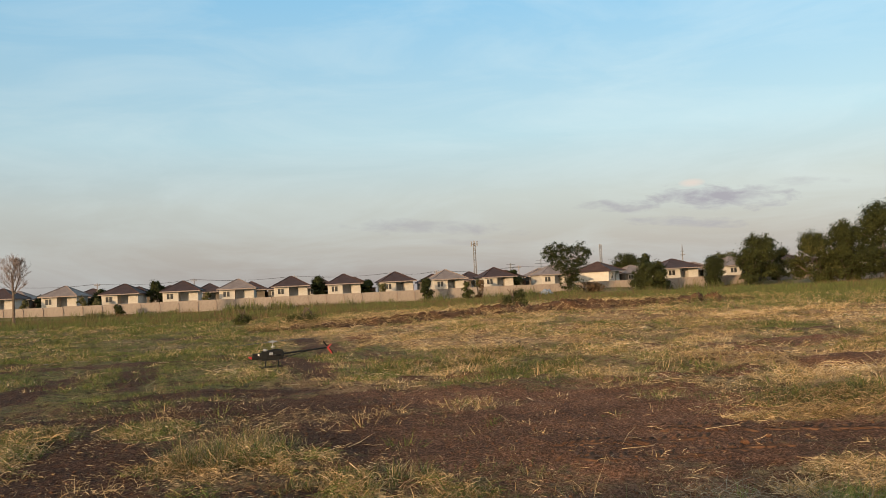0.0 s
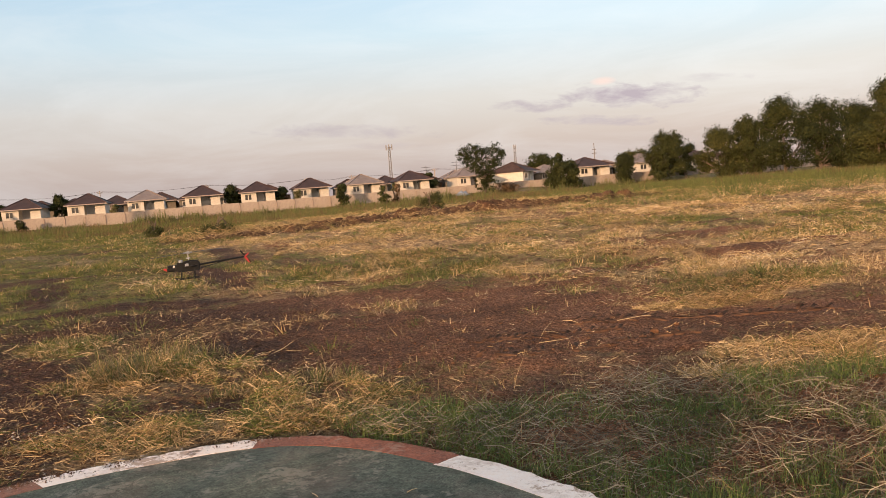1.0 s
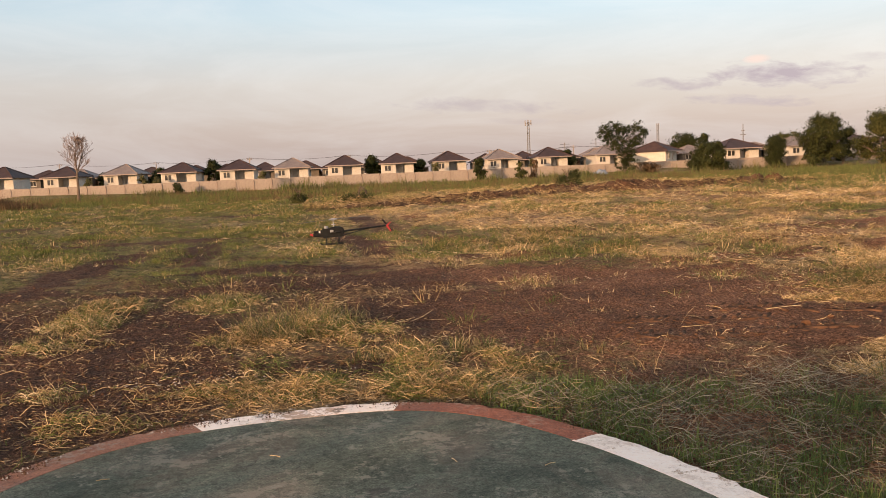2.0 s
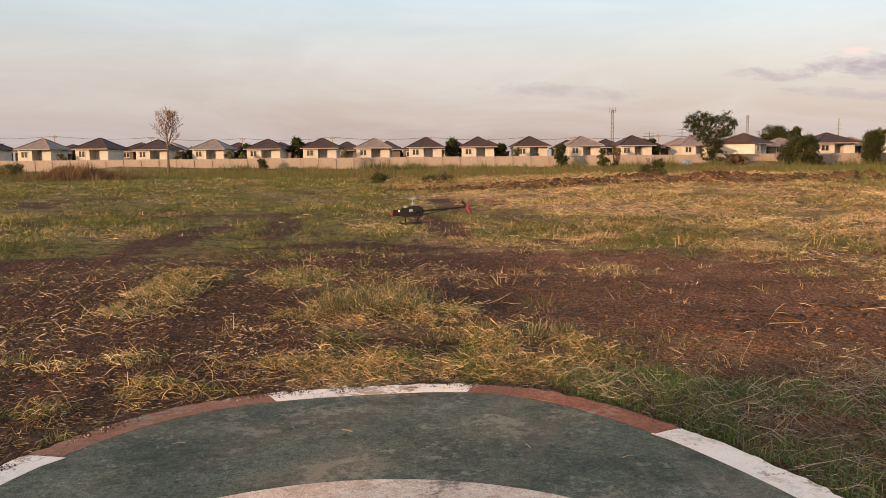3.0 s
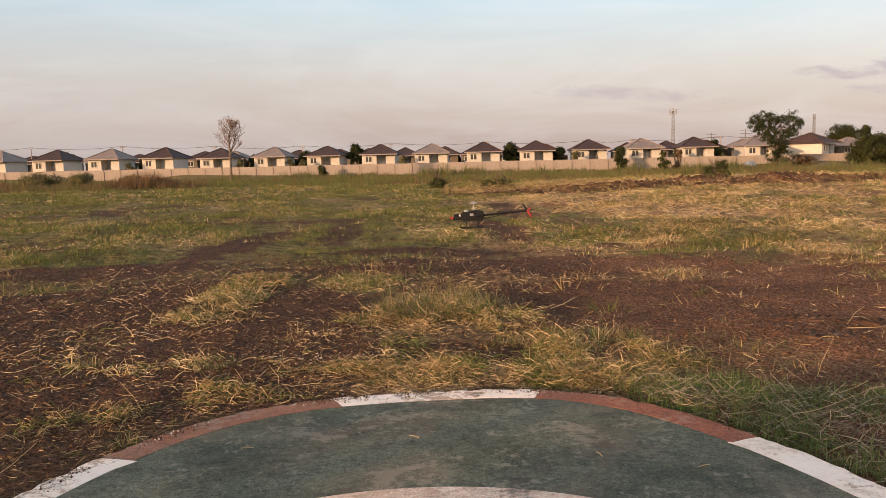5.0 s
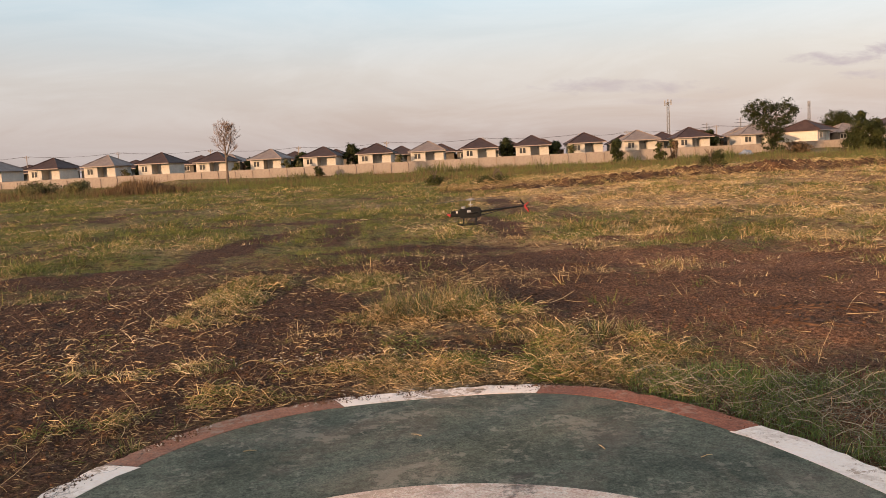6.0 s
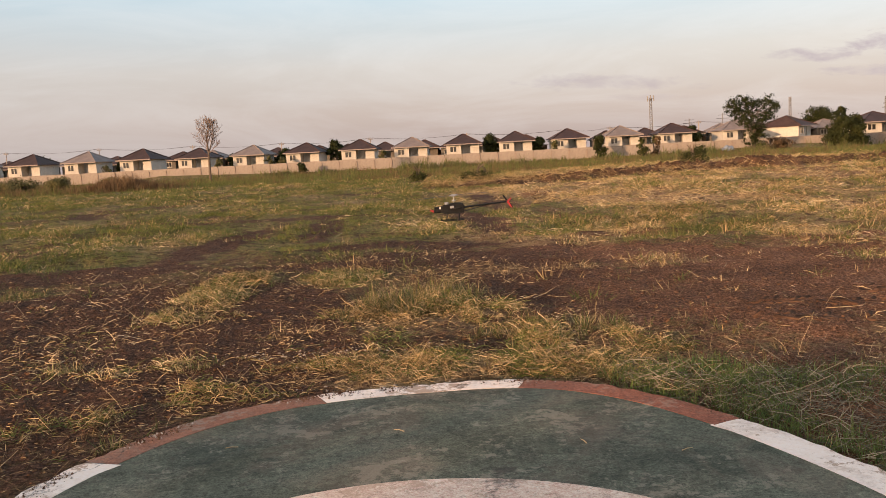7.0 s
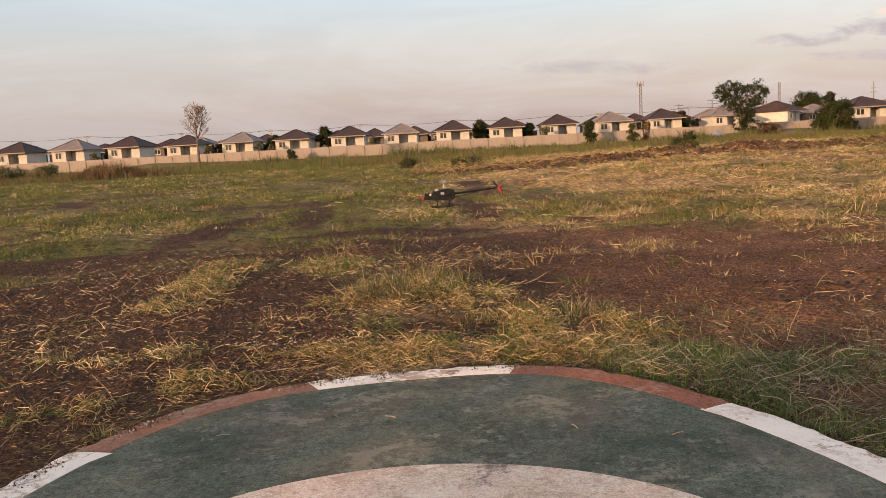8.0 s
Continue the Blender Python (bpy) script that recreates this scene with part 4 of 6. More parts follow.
def build_trees():
    g = "dark green leafy tree"
    bare_tree(-37.6, 117.5, 9.7, 5.0, 12)
    forked = [(-3.0, 0, 7.2, 1.5, 1.3), (-1.6, 0.4, 8.0, 1.3, 1.0), (-0.4, -0.3, 7.5, 1.3, 1.2), (-2.3, 0.2, 6.2, 1.6, 1.2), (2.0, -0.2, 7.8, 1.3, 1.1), (3.1, 0.3, 6.9, 1.1, 1.1), (1.2, 0.5, 6.6, 1.2, 1.1),
              (2.4, 0.3, 5.7, 1.3, 1.0), (-0.6, 0.4, 5.9, 1.4, 1.2), (-1.1, 0.0, 4.7, 1.5, 1.0), (0.9, 0.2, 4.9, 1.5, 1.1), (0.2, -0.3, 3.5, 1.6, 1.1), (1.3, 0.4, 2.9, 1.2, 1.0), (-0.4, 0.2, 2.2, 1.3, 1.0), (0.6, 0, 1.2, 1.5, 1.0)]
    tree(42.6, 135.5, 9.0, 8.5, "dark green field tree with an open forked crown", 3, 0.30, 9, 4600, 0.15, lobe_list=forked)
    tree(59.0, 140.0, 5.2, 6.6, "low rounded dark green tree beside the wall", 5, 0.03, 12, 6500, 0.17, stems=2)
    slim = [(0.2, 0, 0.9, 1.5, 1.0), (-0.6, 0, 2.1, 1.5, 1.2), (0.7, 0.2, 2.7, 1.4, 1.2), (-0.3, -0.2, 3.6, 1.7, 1.2), (0.6, 0, 4.3, 1.4, 1.1), (-0.4, 0.1, 4.9, 1.2, 0.9)]
    tree(70.7, 140.5, 5.9, 4.2, "slim dark green tree beside the wall", 6, 0.05, 8, 4000, 0.15, stems=2, lobe_list=slim)
    tree(78.0, 139.0, 9.3, 8.6, "broad dark green tree with pale stems", 7, 0.06, 14, 9000, 0.18, stems=3)
    tree(83.6, 141.0, 6.6, 4.2, "thin green tree beside the wall", 8, 0.15, 7, 1800, 0.18, stems=2)
    tree(82.8, 129.5, 8.8, 8.0, g, 9, 0.03, 13, 8000, 0.18, stems=2)
    tree(87.0, 127.5, 10.2, 8.0, g, 21, 0.04, 13, 8500, 0.18, stems=2)
    tree(91.0, 123.0, 12.7, 10.5, "tall dark green tree with gaps in its crown", 10, 0.12, 14, 10000, 0.19)
    tree(93.0, 115.5, 11.5, 9.5, g, 13, 0.04, 14, 9500, 0.19, stems=3)
    tree(92.5, 107.5, 10.2, 9.0, g, 14, 0.03, 13, 9000, 0.18, stems=3)
    tree(95.0, 103.0, 13.2, 9.5, "tall dark green tree in the thicket", 18, 0.1, 12, 8000, 0.19)
    tree(88.0, 97.5, 8.6, 8.5, g, 15, 0.02, 13, 9000, 0.17, stems=3)
    tree(86.0, 90.0, 10.6, 9.0, g, 16, 0.04, 13, 9000, 0.17, stems=2)
    tree(84.5, 81.5, 9.8, 9.0, g, 17, 0.03, 12, 8000, 0.17, stems=3)
    tree(97.0, 92.0, 13.2, 10.0, "tall dark green tree in the thicket", 19, 0.1, 11, 6000, 0.20)
    # unseen bushes added behind the camera to throw long shade across the pad
    for i, (x, h, w) in enumerate(((-16.8, 3.2, 3.2), (-14.8, 3.5, 3.2), (-13.0, 3.7, 3.0), (-11.5, 3.55, 2.6))):
        tree(x, -11.1 + 0.4 * (i % 2), h, w, "unseen dense green bush added to shade the pad", 90 + i, 0.02, 12, 1450, 0.11, name="bush", category="bush", stems=3)
    # small trees and shrubs before and behind the wall
    tree(19.5, 141.0, 4.1, 2.8, "small dense green tree before the wall", 31, 0.02, 8, 3000, 0.13, stems=2)
    tree(24.6, 130.0, 3.3, 2.0, "scrubby brown-green shrub before the wall", 32, 0.03, 6, 700, 0.16, name="shrub", category="shrub", stems=3)
    tree(27.0, 132.0, 3.4, 1.8, "dry brown shrub before the wall", 33, 0.03, 5, 600, 0.16, M_DEADLEAF, "shrub", "shrub", 3)
    tree(15.0, 60.0, 1.3, 1.9, "low bushy green weed in the field", 34, 0.03, 6, 2200, 0.045, name="shrub", category="shrub", stems=3)
    tree(47.5, 140.0, 2.1, 5.0, "reddish dry shrub before the wall", 35, 0.02, 8, 1500, 0.16, M_DEADLEAF, "shrub", "shrub", 3)
    tree(-29.5, 141.5, 2.0, 2.2, "low green shrub before the wall", 38, 0.02, 6, 1600, 0.11, name="shrub", category="shrub", stems=3)
    for k, (x, y, h, w) in enumerate(((-47.5, 86.0, 1.7, 5.0), (-43.0, 85.0, 1.6, 3.6), (-39.0, 88.0, 1.2, 3.0))):
        tree(x, y, h, w, "dark green bush at the far edge of the field", 80 + k, 0.02, 10, 2600, 0.10, M_SHRUB, name="shrub", category="shrub", stems=3)
    tree(-0.1, 49.5, 0.75, 2.6, "dark green clump of weeds in the field", 39, 0.02, 9, 2400, 0.045, name="shrub", category="shrub", stems=3)
    tree(-4.1, 56.5, 0.65, 1.6, "dark green clump of weeds in the field", 40, 0.02, 9, 2400, 0.042, name="shrub", category="shrub", stems=3)
    for i, (x, h, w) in enumerate(((-82.0, 4.4, 6.0), (-99.0, 4.4, 4.0), (-36.0, 3.9, 3.6), (-26.6, 5.2, 3.0), (1.9, 4.6, 3.6), (11.0, 3.6, 2.6), (39.5, 4.4, 4.0), (-67.0, 3.4, 2.4), (-46.0, 3.4, 2.0))):
        tree(x, 158.0 if i != 6 else 162, h - 0.4, w, "dark garden tree between the houses", 50 + i, 0.04, 9, 3200, 0.20)
    for i, (x, h, w) in enumerate(((-46.2, 2.3, 1.8), (-37.0, 2.6, 2.2), (-34.8, 2.2, 1.6), (-16.8, 2.2, 1.6), (13.2, 2.5, 2.0), (20.8, 2.7, 2.2), (30.2, 2.3, 1.8), (-66.5, 2.2, 2.0))):
        tree(x, 149.5, h, w, "leafy green garden shrub behind the wall", 100 + i, 0.05, 6, 700, 0.13, M_SHRUB, "shrub", "shrub", 2)
    tree(115.0, 298.0, 10.6, 15.0, "wide round distant tree behind the houses", 70, 0.05, 14, 6000, 0.32)
    tree(124.0, 300.0, 10.6, 4.5, "distant round tree behind the houses", 71, 0.2, 8, 1800, 0.30)
    tree(150.0, 290.0, 9.5, 16.0, "wide round distant tree behind the houses", 72, 0.05, 14, 5000, 0.32)


build_trees()

# blue-grey tarpaulin heap by the wall
bm = bmesh.new()
bmesh.ops.create_icosphere(bm, subdivisions=4, radius=1.0)
for v in bm.verts:
    n = noise.noise(v.co * 2.1) * 0.25 + noise.noise(v.co * 6.0) * 0.07
    v.co = Vector((v.co.x * 1.3 * (1 + n), v.co.y * 0.9 * (1 + n), max(v.co.z, -0.15) * 1.0 * (1 + n)))
tagged(shade_smooth(part("tarpaulin_heap", bm, M_TARP, m=pose(40.3, 141.5, float(ground_z(40.3, 141.5)) + 0.1))), "heap under a crumpled blue-grey tarpaulin", "heap")


# ---- model helicopter, hovering over the field ----
def build_helicopter():
    h = empty("model_helicopter", pose(-0.53, 15.0, 0.68, 0, 2.0, 184) , "black radio-controlled helicopter with a red tail fin, hovering", "model helicopter")
    frm = part("frame", boxed(-0.16, 0.20, -0.035, 0.035, -0.07, 0.05, bevel=0.012), M_BLACK, h, "black carbon side frames")
    for y in (-0.045, 0.041):
        part("side_plate", boxed(-0.20, 0.16, y, y + 0.004, -0.09, 0.075, bevel=0.0015), M_BLACK, frm)
    # rounded body shell, deep behind and running out to a low nose
    bm, prev = bmesh.new(), None
    for x, z, rz, ry in ((-0.225, 0.0, 0.02, 0.012), (-0.205, 0.0, 0.062, 0.030), (-0.15, -0.002, 0.092, 0.040), (-0.06, 0.0, 0.100, 0.0445), (0.04, -0.002, 0.086, 0.043), (0.13, -0.012, 0.064, 0.038), (0.23, -0.026, 0.042, 0.030), (0.32, -0.036, 0.024, 0.018)):
        row = [bm.verts.new((x, ry * math.cos(k * math.pi / 8), z + rz * math.sin(k * math.pi / 8))) for k in range(16)]
        if prev:
            for k in range(16):
                bm.faces.new((prev[k], prev[(k + 1) % 16], row[(k + 1) % 16], row[k]))
        else:
            bm.faces.new(row)
        prev = row
    bm.faces.new(prev[::-1])
    shade_smooth(part("body_shell", bm, M_BLACK, h, "glossy black body shell"))
    bm = boxed(0.16, 0.33, -0.032, 0.032, -0.055, -0.005, bevel=0.01)
    part("battery_tray", bm, M_BLACK, h)
    bt = part("battery", boxed(0.15, 0.315, -0.028, 0.028, -0.003, 0.045, bevel=0.006), M_BLACK, h)
    part("sticker", boxed(0.17, 0.225, -0.0300, -0.0285, 0.004, 0.038), M_WHITEPL, bt, "plain white sticker")
    part("sticker", boxed(0.17, 0.225, 0.0285, 0.0300, 0.004, 0.038), M_WHITEPL, bt, "plain white sticker")
    part("nose_bumper", rod(bmesh.new(), (0.32, 0, -0.03), (0.385, 0, -0.005), 0.028, 0.012, 8), M_REDPLASTIC, h)
    part("motor", rod(bmesh.new(), (0.09, 0, 0.05), (0.09, 0, 0.11), 0.036, 0.036, 14), M_ALU, h)
    part("main_gear", rod(bmesh.new(), (-0.07, 0, -0.012), (-0.07, 0, 0.004), 0.105, 0.105, 28), M_BLACK, h)
    part("servo", boxed(-0.03, 0.03, -0.062, -0.046, 0.0, 0.045, bevel=0.003), M_ALU, h)
    part("servo", boxed(-0.03, 0.03, 0.046, 0.062, 0.0, 0.045, bevel=0.003), M_ALU, h)
    part("mast", rod(bmesh.new(), (-0.04, 0, 0.05), (-0.04, 0, 0.235), 0.007, 0.007, 8), M_ALU, h)
    part("swashplate", rod(bmesh.new(), (-0.04, 0, 0.125), (-0.04, 0, 0.142), 0.036, 0.036, 16), M_ALU, h)
    head = part("rotor_head", boxed(-0.075, -0.005, -0.020, 0.020, 0.205, 0.245, bevel=0.008), M_ALU, h)
    for s in (1, -1):
        a = radians(24) + (0 if s > 0 else math.pi)
        bm = bmesh.new()
        # a tapered aerofoil blade with a slight droop
        prev = None
        for i in range(9):
            t = i / 8
            rr = 0.075 + 0.63 * t
            ch = 0.030 if 0.06 < t < 0.96 else 0.022
            z = -0.012 * t * t
            row = [bm.verts.new((rr, -ch, z)), bm.verts.new((rr, 0.0, z + 0.005)), bm.verts.new((rr, ch, z)), bm.verts.new((rr, 0.0, z - 0.003))]
            if prev:
                for k in range(4):
                    bm.faces.new((prev[k], prev[(k + 1) % 4], row[(k + 1) % 4], row[k]))
            else:
                bm.faces.new(row)
            prev = row
        bm.faces.new(prev[::-1])
        part("main_blade", bm, M_BLACK, h, "black main rotor blade", m=pose(-0.04, 0, 0.225, 0, 0, math.degrees(a)))
        part("blade_grip", rod(bmesh.new(), (0.02, 0, 0), (0.085, 0, 0), 0.012, 0.010, 8), M_ALU, head, m=pose(-0.04, 0, 0.225, 0, 0, math.degrees(a)))
    part("tail_boom", rod(bmesh.new(), (-0.18, 0, 0.0), (-0.99, 0, 0.035), 0.018, 0.016, 12), M_BLACK, h)
    for y in (-0.028, 0.028):
        part("boom_brace", rod(bmesh.new(), (-0.18, y, -0.07), (-0.66, 0, 0.012), 0.006, 0.005, 6), M_BLACK, h)
    part("tail_gearbox", boxed(-1.02, -0.965, -0.02, 0.02, 0.012, 0.058, bevel=0.006), M_BLACK, h)
    bm = bmesh.new()
    for y in (-0.002, 0.002):
        vs = [bm.verts.new((x, y + 0.022, z)) for x, z in ((-0.972, 0.045), (-1.045, 0.100), (-1.060, 0.092), (-1.005, 0.035), (-1.055, -0.070), (-1.040, -0.080), (-0.972, 0.015))]
        bm.faces.new(vs if y > 0 else vs[::-1])
        if y < 0:
            first = vs
        else:
            for i in range(7):
                bm.faces.new((first[i], first[(i + 1) % 7], vs[(i + 1) % 7], vs[i]))
    part("tail_fin", bm, M_REDPLASTIC, h, "red tail fin")
    for s in (1, -1):
        part("tail_blade", boxed(-0.014, 0.014, -0.045, -0.041, 0.02 * s if s > 0 else -0.135, 0.135 if s > 0 else -0.02, bevel=0.001), M_BLACK, h, m=pose(-0.993, 0, 0.036, 0, 35, 0))
    for x in (-0.12, 0.10):
        for y in (-1, 1):
            bm = bmesh.new()
            rod(bm, (x, 0.035 * y, -0.08), (x, 0.085 * y, -0.105), 0.010, 0.009, 6)
            rod(bm, (x, 0.085 * y, -0.105), (x + 0.01, 0.115 * y, -0.205), 0.009, 0.007, 6)
            part("skid_strut", bm, M_BLACK, h)
    for y in (-1, 1):
        bm = bmesh.new()
        rod(bm, (-0.19, 0.116 * y, -0.208), (0.17, 0.116 * y, -0.208), 0.0075, 0.0075, 8)
        rod(bm, (0.17, 0.116 * y, -0.208), (0.215, 0.116 * y, -0.185), 0.0075, 0.006, 8)
        part("skid_runner", bm, M_BLACK, h)
    return h


build_helicopter()


# ---- cover of the field ----
FAN_A, FAN_B = radians(-36), radians(48)


def spots(n, r0, r1, k, rng):
    """Points of the plan in the fan before the pad, thinning outwards as 1 / r to the k."""
    u = rng.random(n)
    e = 2 - k
    r = (r0 ** e + u * (r1 ** e - r0 ** e)) ** (1 / e) if abs(e) > 1e-6 else r0 * (r1 / r0) ** u
    a = FAN_A + (FAN_B - FAN_A) * rng.random(n)
    return r * np.sin(a), r * np.cos(a)


def keep(x, y, weight, rng):
    ok = (rng.random(len(x)) < weight) & (pad_gauge(x, y) > 1.02) & (y < 144)
    return x[ok], y[ok]


def blades(name, x, y, height, width, lean, mat, rng, per, spread, label):
    """Tufts of tapered, bowed blades, all in one mesh."""
    n = len(x) * per
    hx, hw, hs = np.repeat(height, per), np.repeat(width, per), np.repeat(spread, per)
    a = rng.uniform(0, 2 * np.pi, n)
    q = hs * np.sqrt(rng.random(n))
    bx, by = np.repeat(x, per) + q * np.cos(a), np.repeat(y, per) + q * np.sin(a)
    ok = pad_gauge(bx, by) > 1.008
    bz = ground_z(bx, by) - 0.01
    hh = hx * rng.uniform(0.45, 1.15, n)
    d = a + rng.normal(0, 0.9, n)
    ln = np.clip(lean + rng.normal(0, 0.4, n), 0.05, 1.9)
    dx, dy = np.cos(d), np.sin(d)
    sx, sy = -dy, dx
    base = np.stack([bx, by, bz], 1)
    side = np.stack([sx, sy, np.zeros(n)], 1) * (hw * rng.uniform(0.6, 1.2, n))[:, None] * 0.5
    l1 = ln * 0.62
    mid = base + np.stack([dx * np.sin(l1), dy * np.sin(l1), np.cos(l1)], 1) * (hh * 0.55)[:, None]
    l2 = ln * 1.45
    tip = mid + np.stack([dx * np.sin(l2), dy * np.sin(l2), np.cos(l2)], 1) * (hh * 0.5)[:, None]
    v = np.stack([base - side, base + side, mid - side * 0.75, mid + side * 0.75, tip], 1)[ok]
    k = np.arange(len(v))[:, None] * 5
    tris = np.concatenate([k + np.array([[0, 1, 3]]), k + np.array([[0, 3, 2]]), k + np.array([[2, 3, 4]])])
    ob = mesh_arrays(name, v.reshape(-1, 3), tris, mat)
    tagged(ob, label, "grass", kind="stuff")
    return ob


def sprigs(name, x, y, height, width, lean, mat, rng, per, spread, label):
    """Short single blades of distant grass, one pointed face each, all in one mesh."""
    n = len(x) * per
    a, q = rng.uniform(0, 2 * np.pi, n), np.repeat(spread, per) * np.sqrt(rng.random(n))
    bx, by = np.repeat(x, per) + q * np.cos(a), np.repeat(y, per) + q * np.sin(a)
    base = np.stack([bx, by, ground_z(bx, by) - 0.01], 1)
    d, t = rng.uniform(0, 2 * np.pi, n), np.clip(rng.normal(lean, 0.45, n), 0.0, 1.5)
    tip = base + np.stack([np.cos(d) * np.sin(t), np.sin(d) * np.sin(t), np.cos(t)], 1) * (np.repeat(height, per) * rng.uniform(0.45, 1.2, n))[:, None]
    f = rng.uniform(0, 2 * np.pi, n)
    side = np.stack([np.cos(f), np.sin(f), 0 * f], 1) * (np.repeat(width, per) * rng.uniform(0.6, 1.2, n) * 0.5)[:, None]
    v = np.stack([base - side, base + side, tip], 1)
    ob = mesh_arrays(name, v.reshape(-1, 3), np.arange(n * 3).reshape(-1, 3), mat)
    tagged(ob, label, "grass", kind="stuff")
    return ob


def tussocks(name, x, y, radius, height, mat, rng, per, label):
    """Dome-shaped tufts of the mown field: blades stand upright in the middle and splay outwards."""
    n = len(x) * per
    a, q = rng.uniform(0, 2 * np.pi, n), rng.random(n) ** 0.65
    R, H = np.repeat(radius, per), np.repeat(height, per)
    bx, by = np.repeat(x, per) + R * q * np.cos(a), np.repeat(y, per) + R * q * np.sin(a)
    dist = np.hypot(bx, by)
    dome = np.sqrt(np.clip(1 - q * q, 0.04, 1))
    base = np.stack([bx, by, ground_z(bx, by) + 0.35 * H * dome * rng.random(n) - 0.01], 1)
    t = np.clip(0.75 + 0.6 * q + rng.normal(0, 0.4, n), 0, 1.75)
    d = a + rng.normal(0, 0.8, n)
    tip = base + np.stack([np.cos(d) * np.sin(t), np.sin(d) * np.sin(t), np.cos(t)], 1) * (H * (0.35 + 0.65 * dome) * rng.uniform(0.6, 1.2, n))[:, None]
    f = rng.uniform(0, 2 * np.pi, n)
    side = np.stack([np.cos(f), np.sin(f), 0 * f], 1) * ((0.0024 + dist * 0.00030) * rng.uniform(0.6, 1.3, n))[:, None]
    v = np.stack([base - side, base + side, tip], 1)
    ob = mesh_arrays(name, v.reshape(-1, 3), np.arange(n * 3).reshape(-1, 3), mat)
    tagged(ob, label, "grass", kind="stuff")


def swept(x, y):
    """Share of loose straw left on the driven soil between the hay and the wheel tracks."""
    return 1 - 0.72 * smooth(0.7, 1.3, x) * smooth(6.1, 6.4, y) * smooth(0, 0.5, 8.2 - y) * smooth(0, 0.5, 3.9 - x)


def strands(name, x, y, length, width, mat, rng, label, lift=0.05, tilt=0.25, bend=0.5):
    """Loose cut stalks lying over one another: bent flat ribbons."""
    n = len(x)
    a = rng.uniform(0, 2 * np.pi, n)
    t = rng.normal(0, tilt, n)
    L = length * rng.uniform(0.4, 1.3, n)
    z = ground_z(x, y) + np.abs(rng.normal(0, 1, n)) * lift + 0.004 + np.abs(np.sin(t)) * L * 0.5
    c = np.stack([x, y, z], 1)
    d1 = np.stack([np.cos(a) * np.cos(t), np.sin(a) * np.cos(t), np.sin(t)], 1)
    a2 = a + rng.normal(0, bend, n)
    t2 = t - rng.normal(0.1, 0.2, n)
    d2 = np.stack([np.cos(a2) * np.cos(t2), np.sin(a2) * np.cos(t2), np.sin(t2)], 1)
    p0, p2 = c - d1 * (L * 0.5)[:, None], c + d2 * (L * 0.5)[:, None]
    roll = rng.normal(np.pi / 2, 0.45, n)
    s = np.stack([-np.sin(a) * np.cos(roll), np.cos(a) * np.cos(roll), np.sin(roll)], 1) * (width * 0.5)[:, None]
    v = np.stack([p0 - s * 0.6, p0 + s * 0.6, c - s, c + s, p2 - s * 0.5, p2 + s * 0.5], 1)
    ok = (pad_gauge(p0[:, 0], p0[:, 1]) > 0.995) & (pad_gauge(p2[:, 0], p2[:, 1]) > 0.995)
    v = v[ok]
    k = np.arange(len(v))[:, None] * 6
    tris = np.concatenate([k + np.array([[q]]).reshape(1, 3) for q in ([0, 1, 3], [0, 3, 2], [2, 3, 5], [2, 5, 4])])
    ob = mesh_arrays(name, v.reshape(-1, 3), tris, mat)
    tagged(ob, label, "straw", kind="stuff")
    return ob


def curls(name, x, y, length, width, mat, rng, label, lift, stand=0.9, bow=1.0):
    """Springy bowed stalks that rise from the litter and bend back over it."""
    n = len(x)
    a, e = rng.uniform(0, 2 * np.pi, n), rng.uniform(0.0, 1.35, n) * stand
    L = length * rng.uniform(0.5, 1.3, n) / 4
    de, da, turn = rng.uniform(0.05, 0.75, n) * bow, rng.normal(0, 0.4 if bow > 0.5 else 0.75, n), rng.normal(np.pi / 2, 0.75, n)
    floor_z = ground_z(x, y)
    p = np.stack([x, y, floor_z - 0.006 + np.abs(rng.normal(0, 0.6, n)) * lift], 1)
    rows = []
    for k in range(5):
        w = np.stack([-np.sin(a) * np.cos(turn) - np.cos(a) * np.sin(e) * np.sin(turn), np.cos(a) * np.cos(turn) - np.sin(a) * np.sin(e) * np.sin(turn), np.cos(e) * np.sin(turn)], 1)
        w = w * (width * 0.5 * (1.0, 1.0, 0.9, 0.7, 0.0)[k])[:, None]
        rows += [p - w, p + w] if k < 4 else [p]
        p = p + L[:, None] * np.stack([np.cos(e) * np.cos(a), np.cos(e) * np.sin(a), np.sin(e)], 1)
        p[:, 2] = np.maximum(p[:, 2], floor_z + 0.003)
        e, a = e - de, a + da
    v = np.stack(rows, 1)
    v = v[pad_gauge(v[:, 8, 0], v[:, 8, 1]) > 0.985]
    k = np.arange(len(v))[:, None] * 9
    tris = np.concatenate([k + np.array([q]) for q in ([0, 1, 3], [0, 3, 2], [2, 3, 5], [2, 5, 4], [4, 5, 7], [4, 7, 6], [6, 7, 8])])
    ob = mesh_arrays(name, v.reshape(-1, 3), tris, mat)
    tagged(ob, label, "grass", kind="stuff")
    return ob


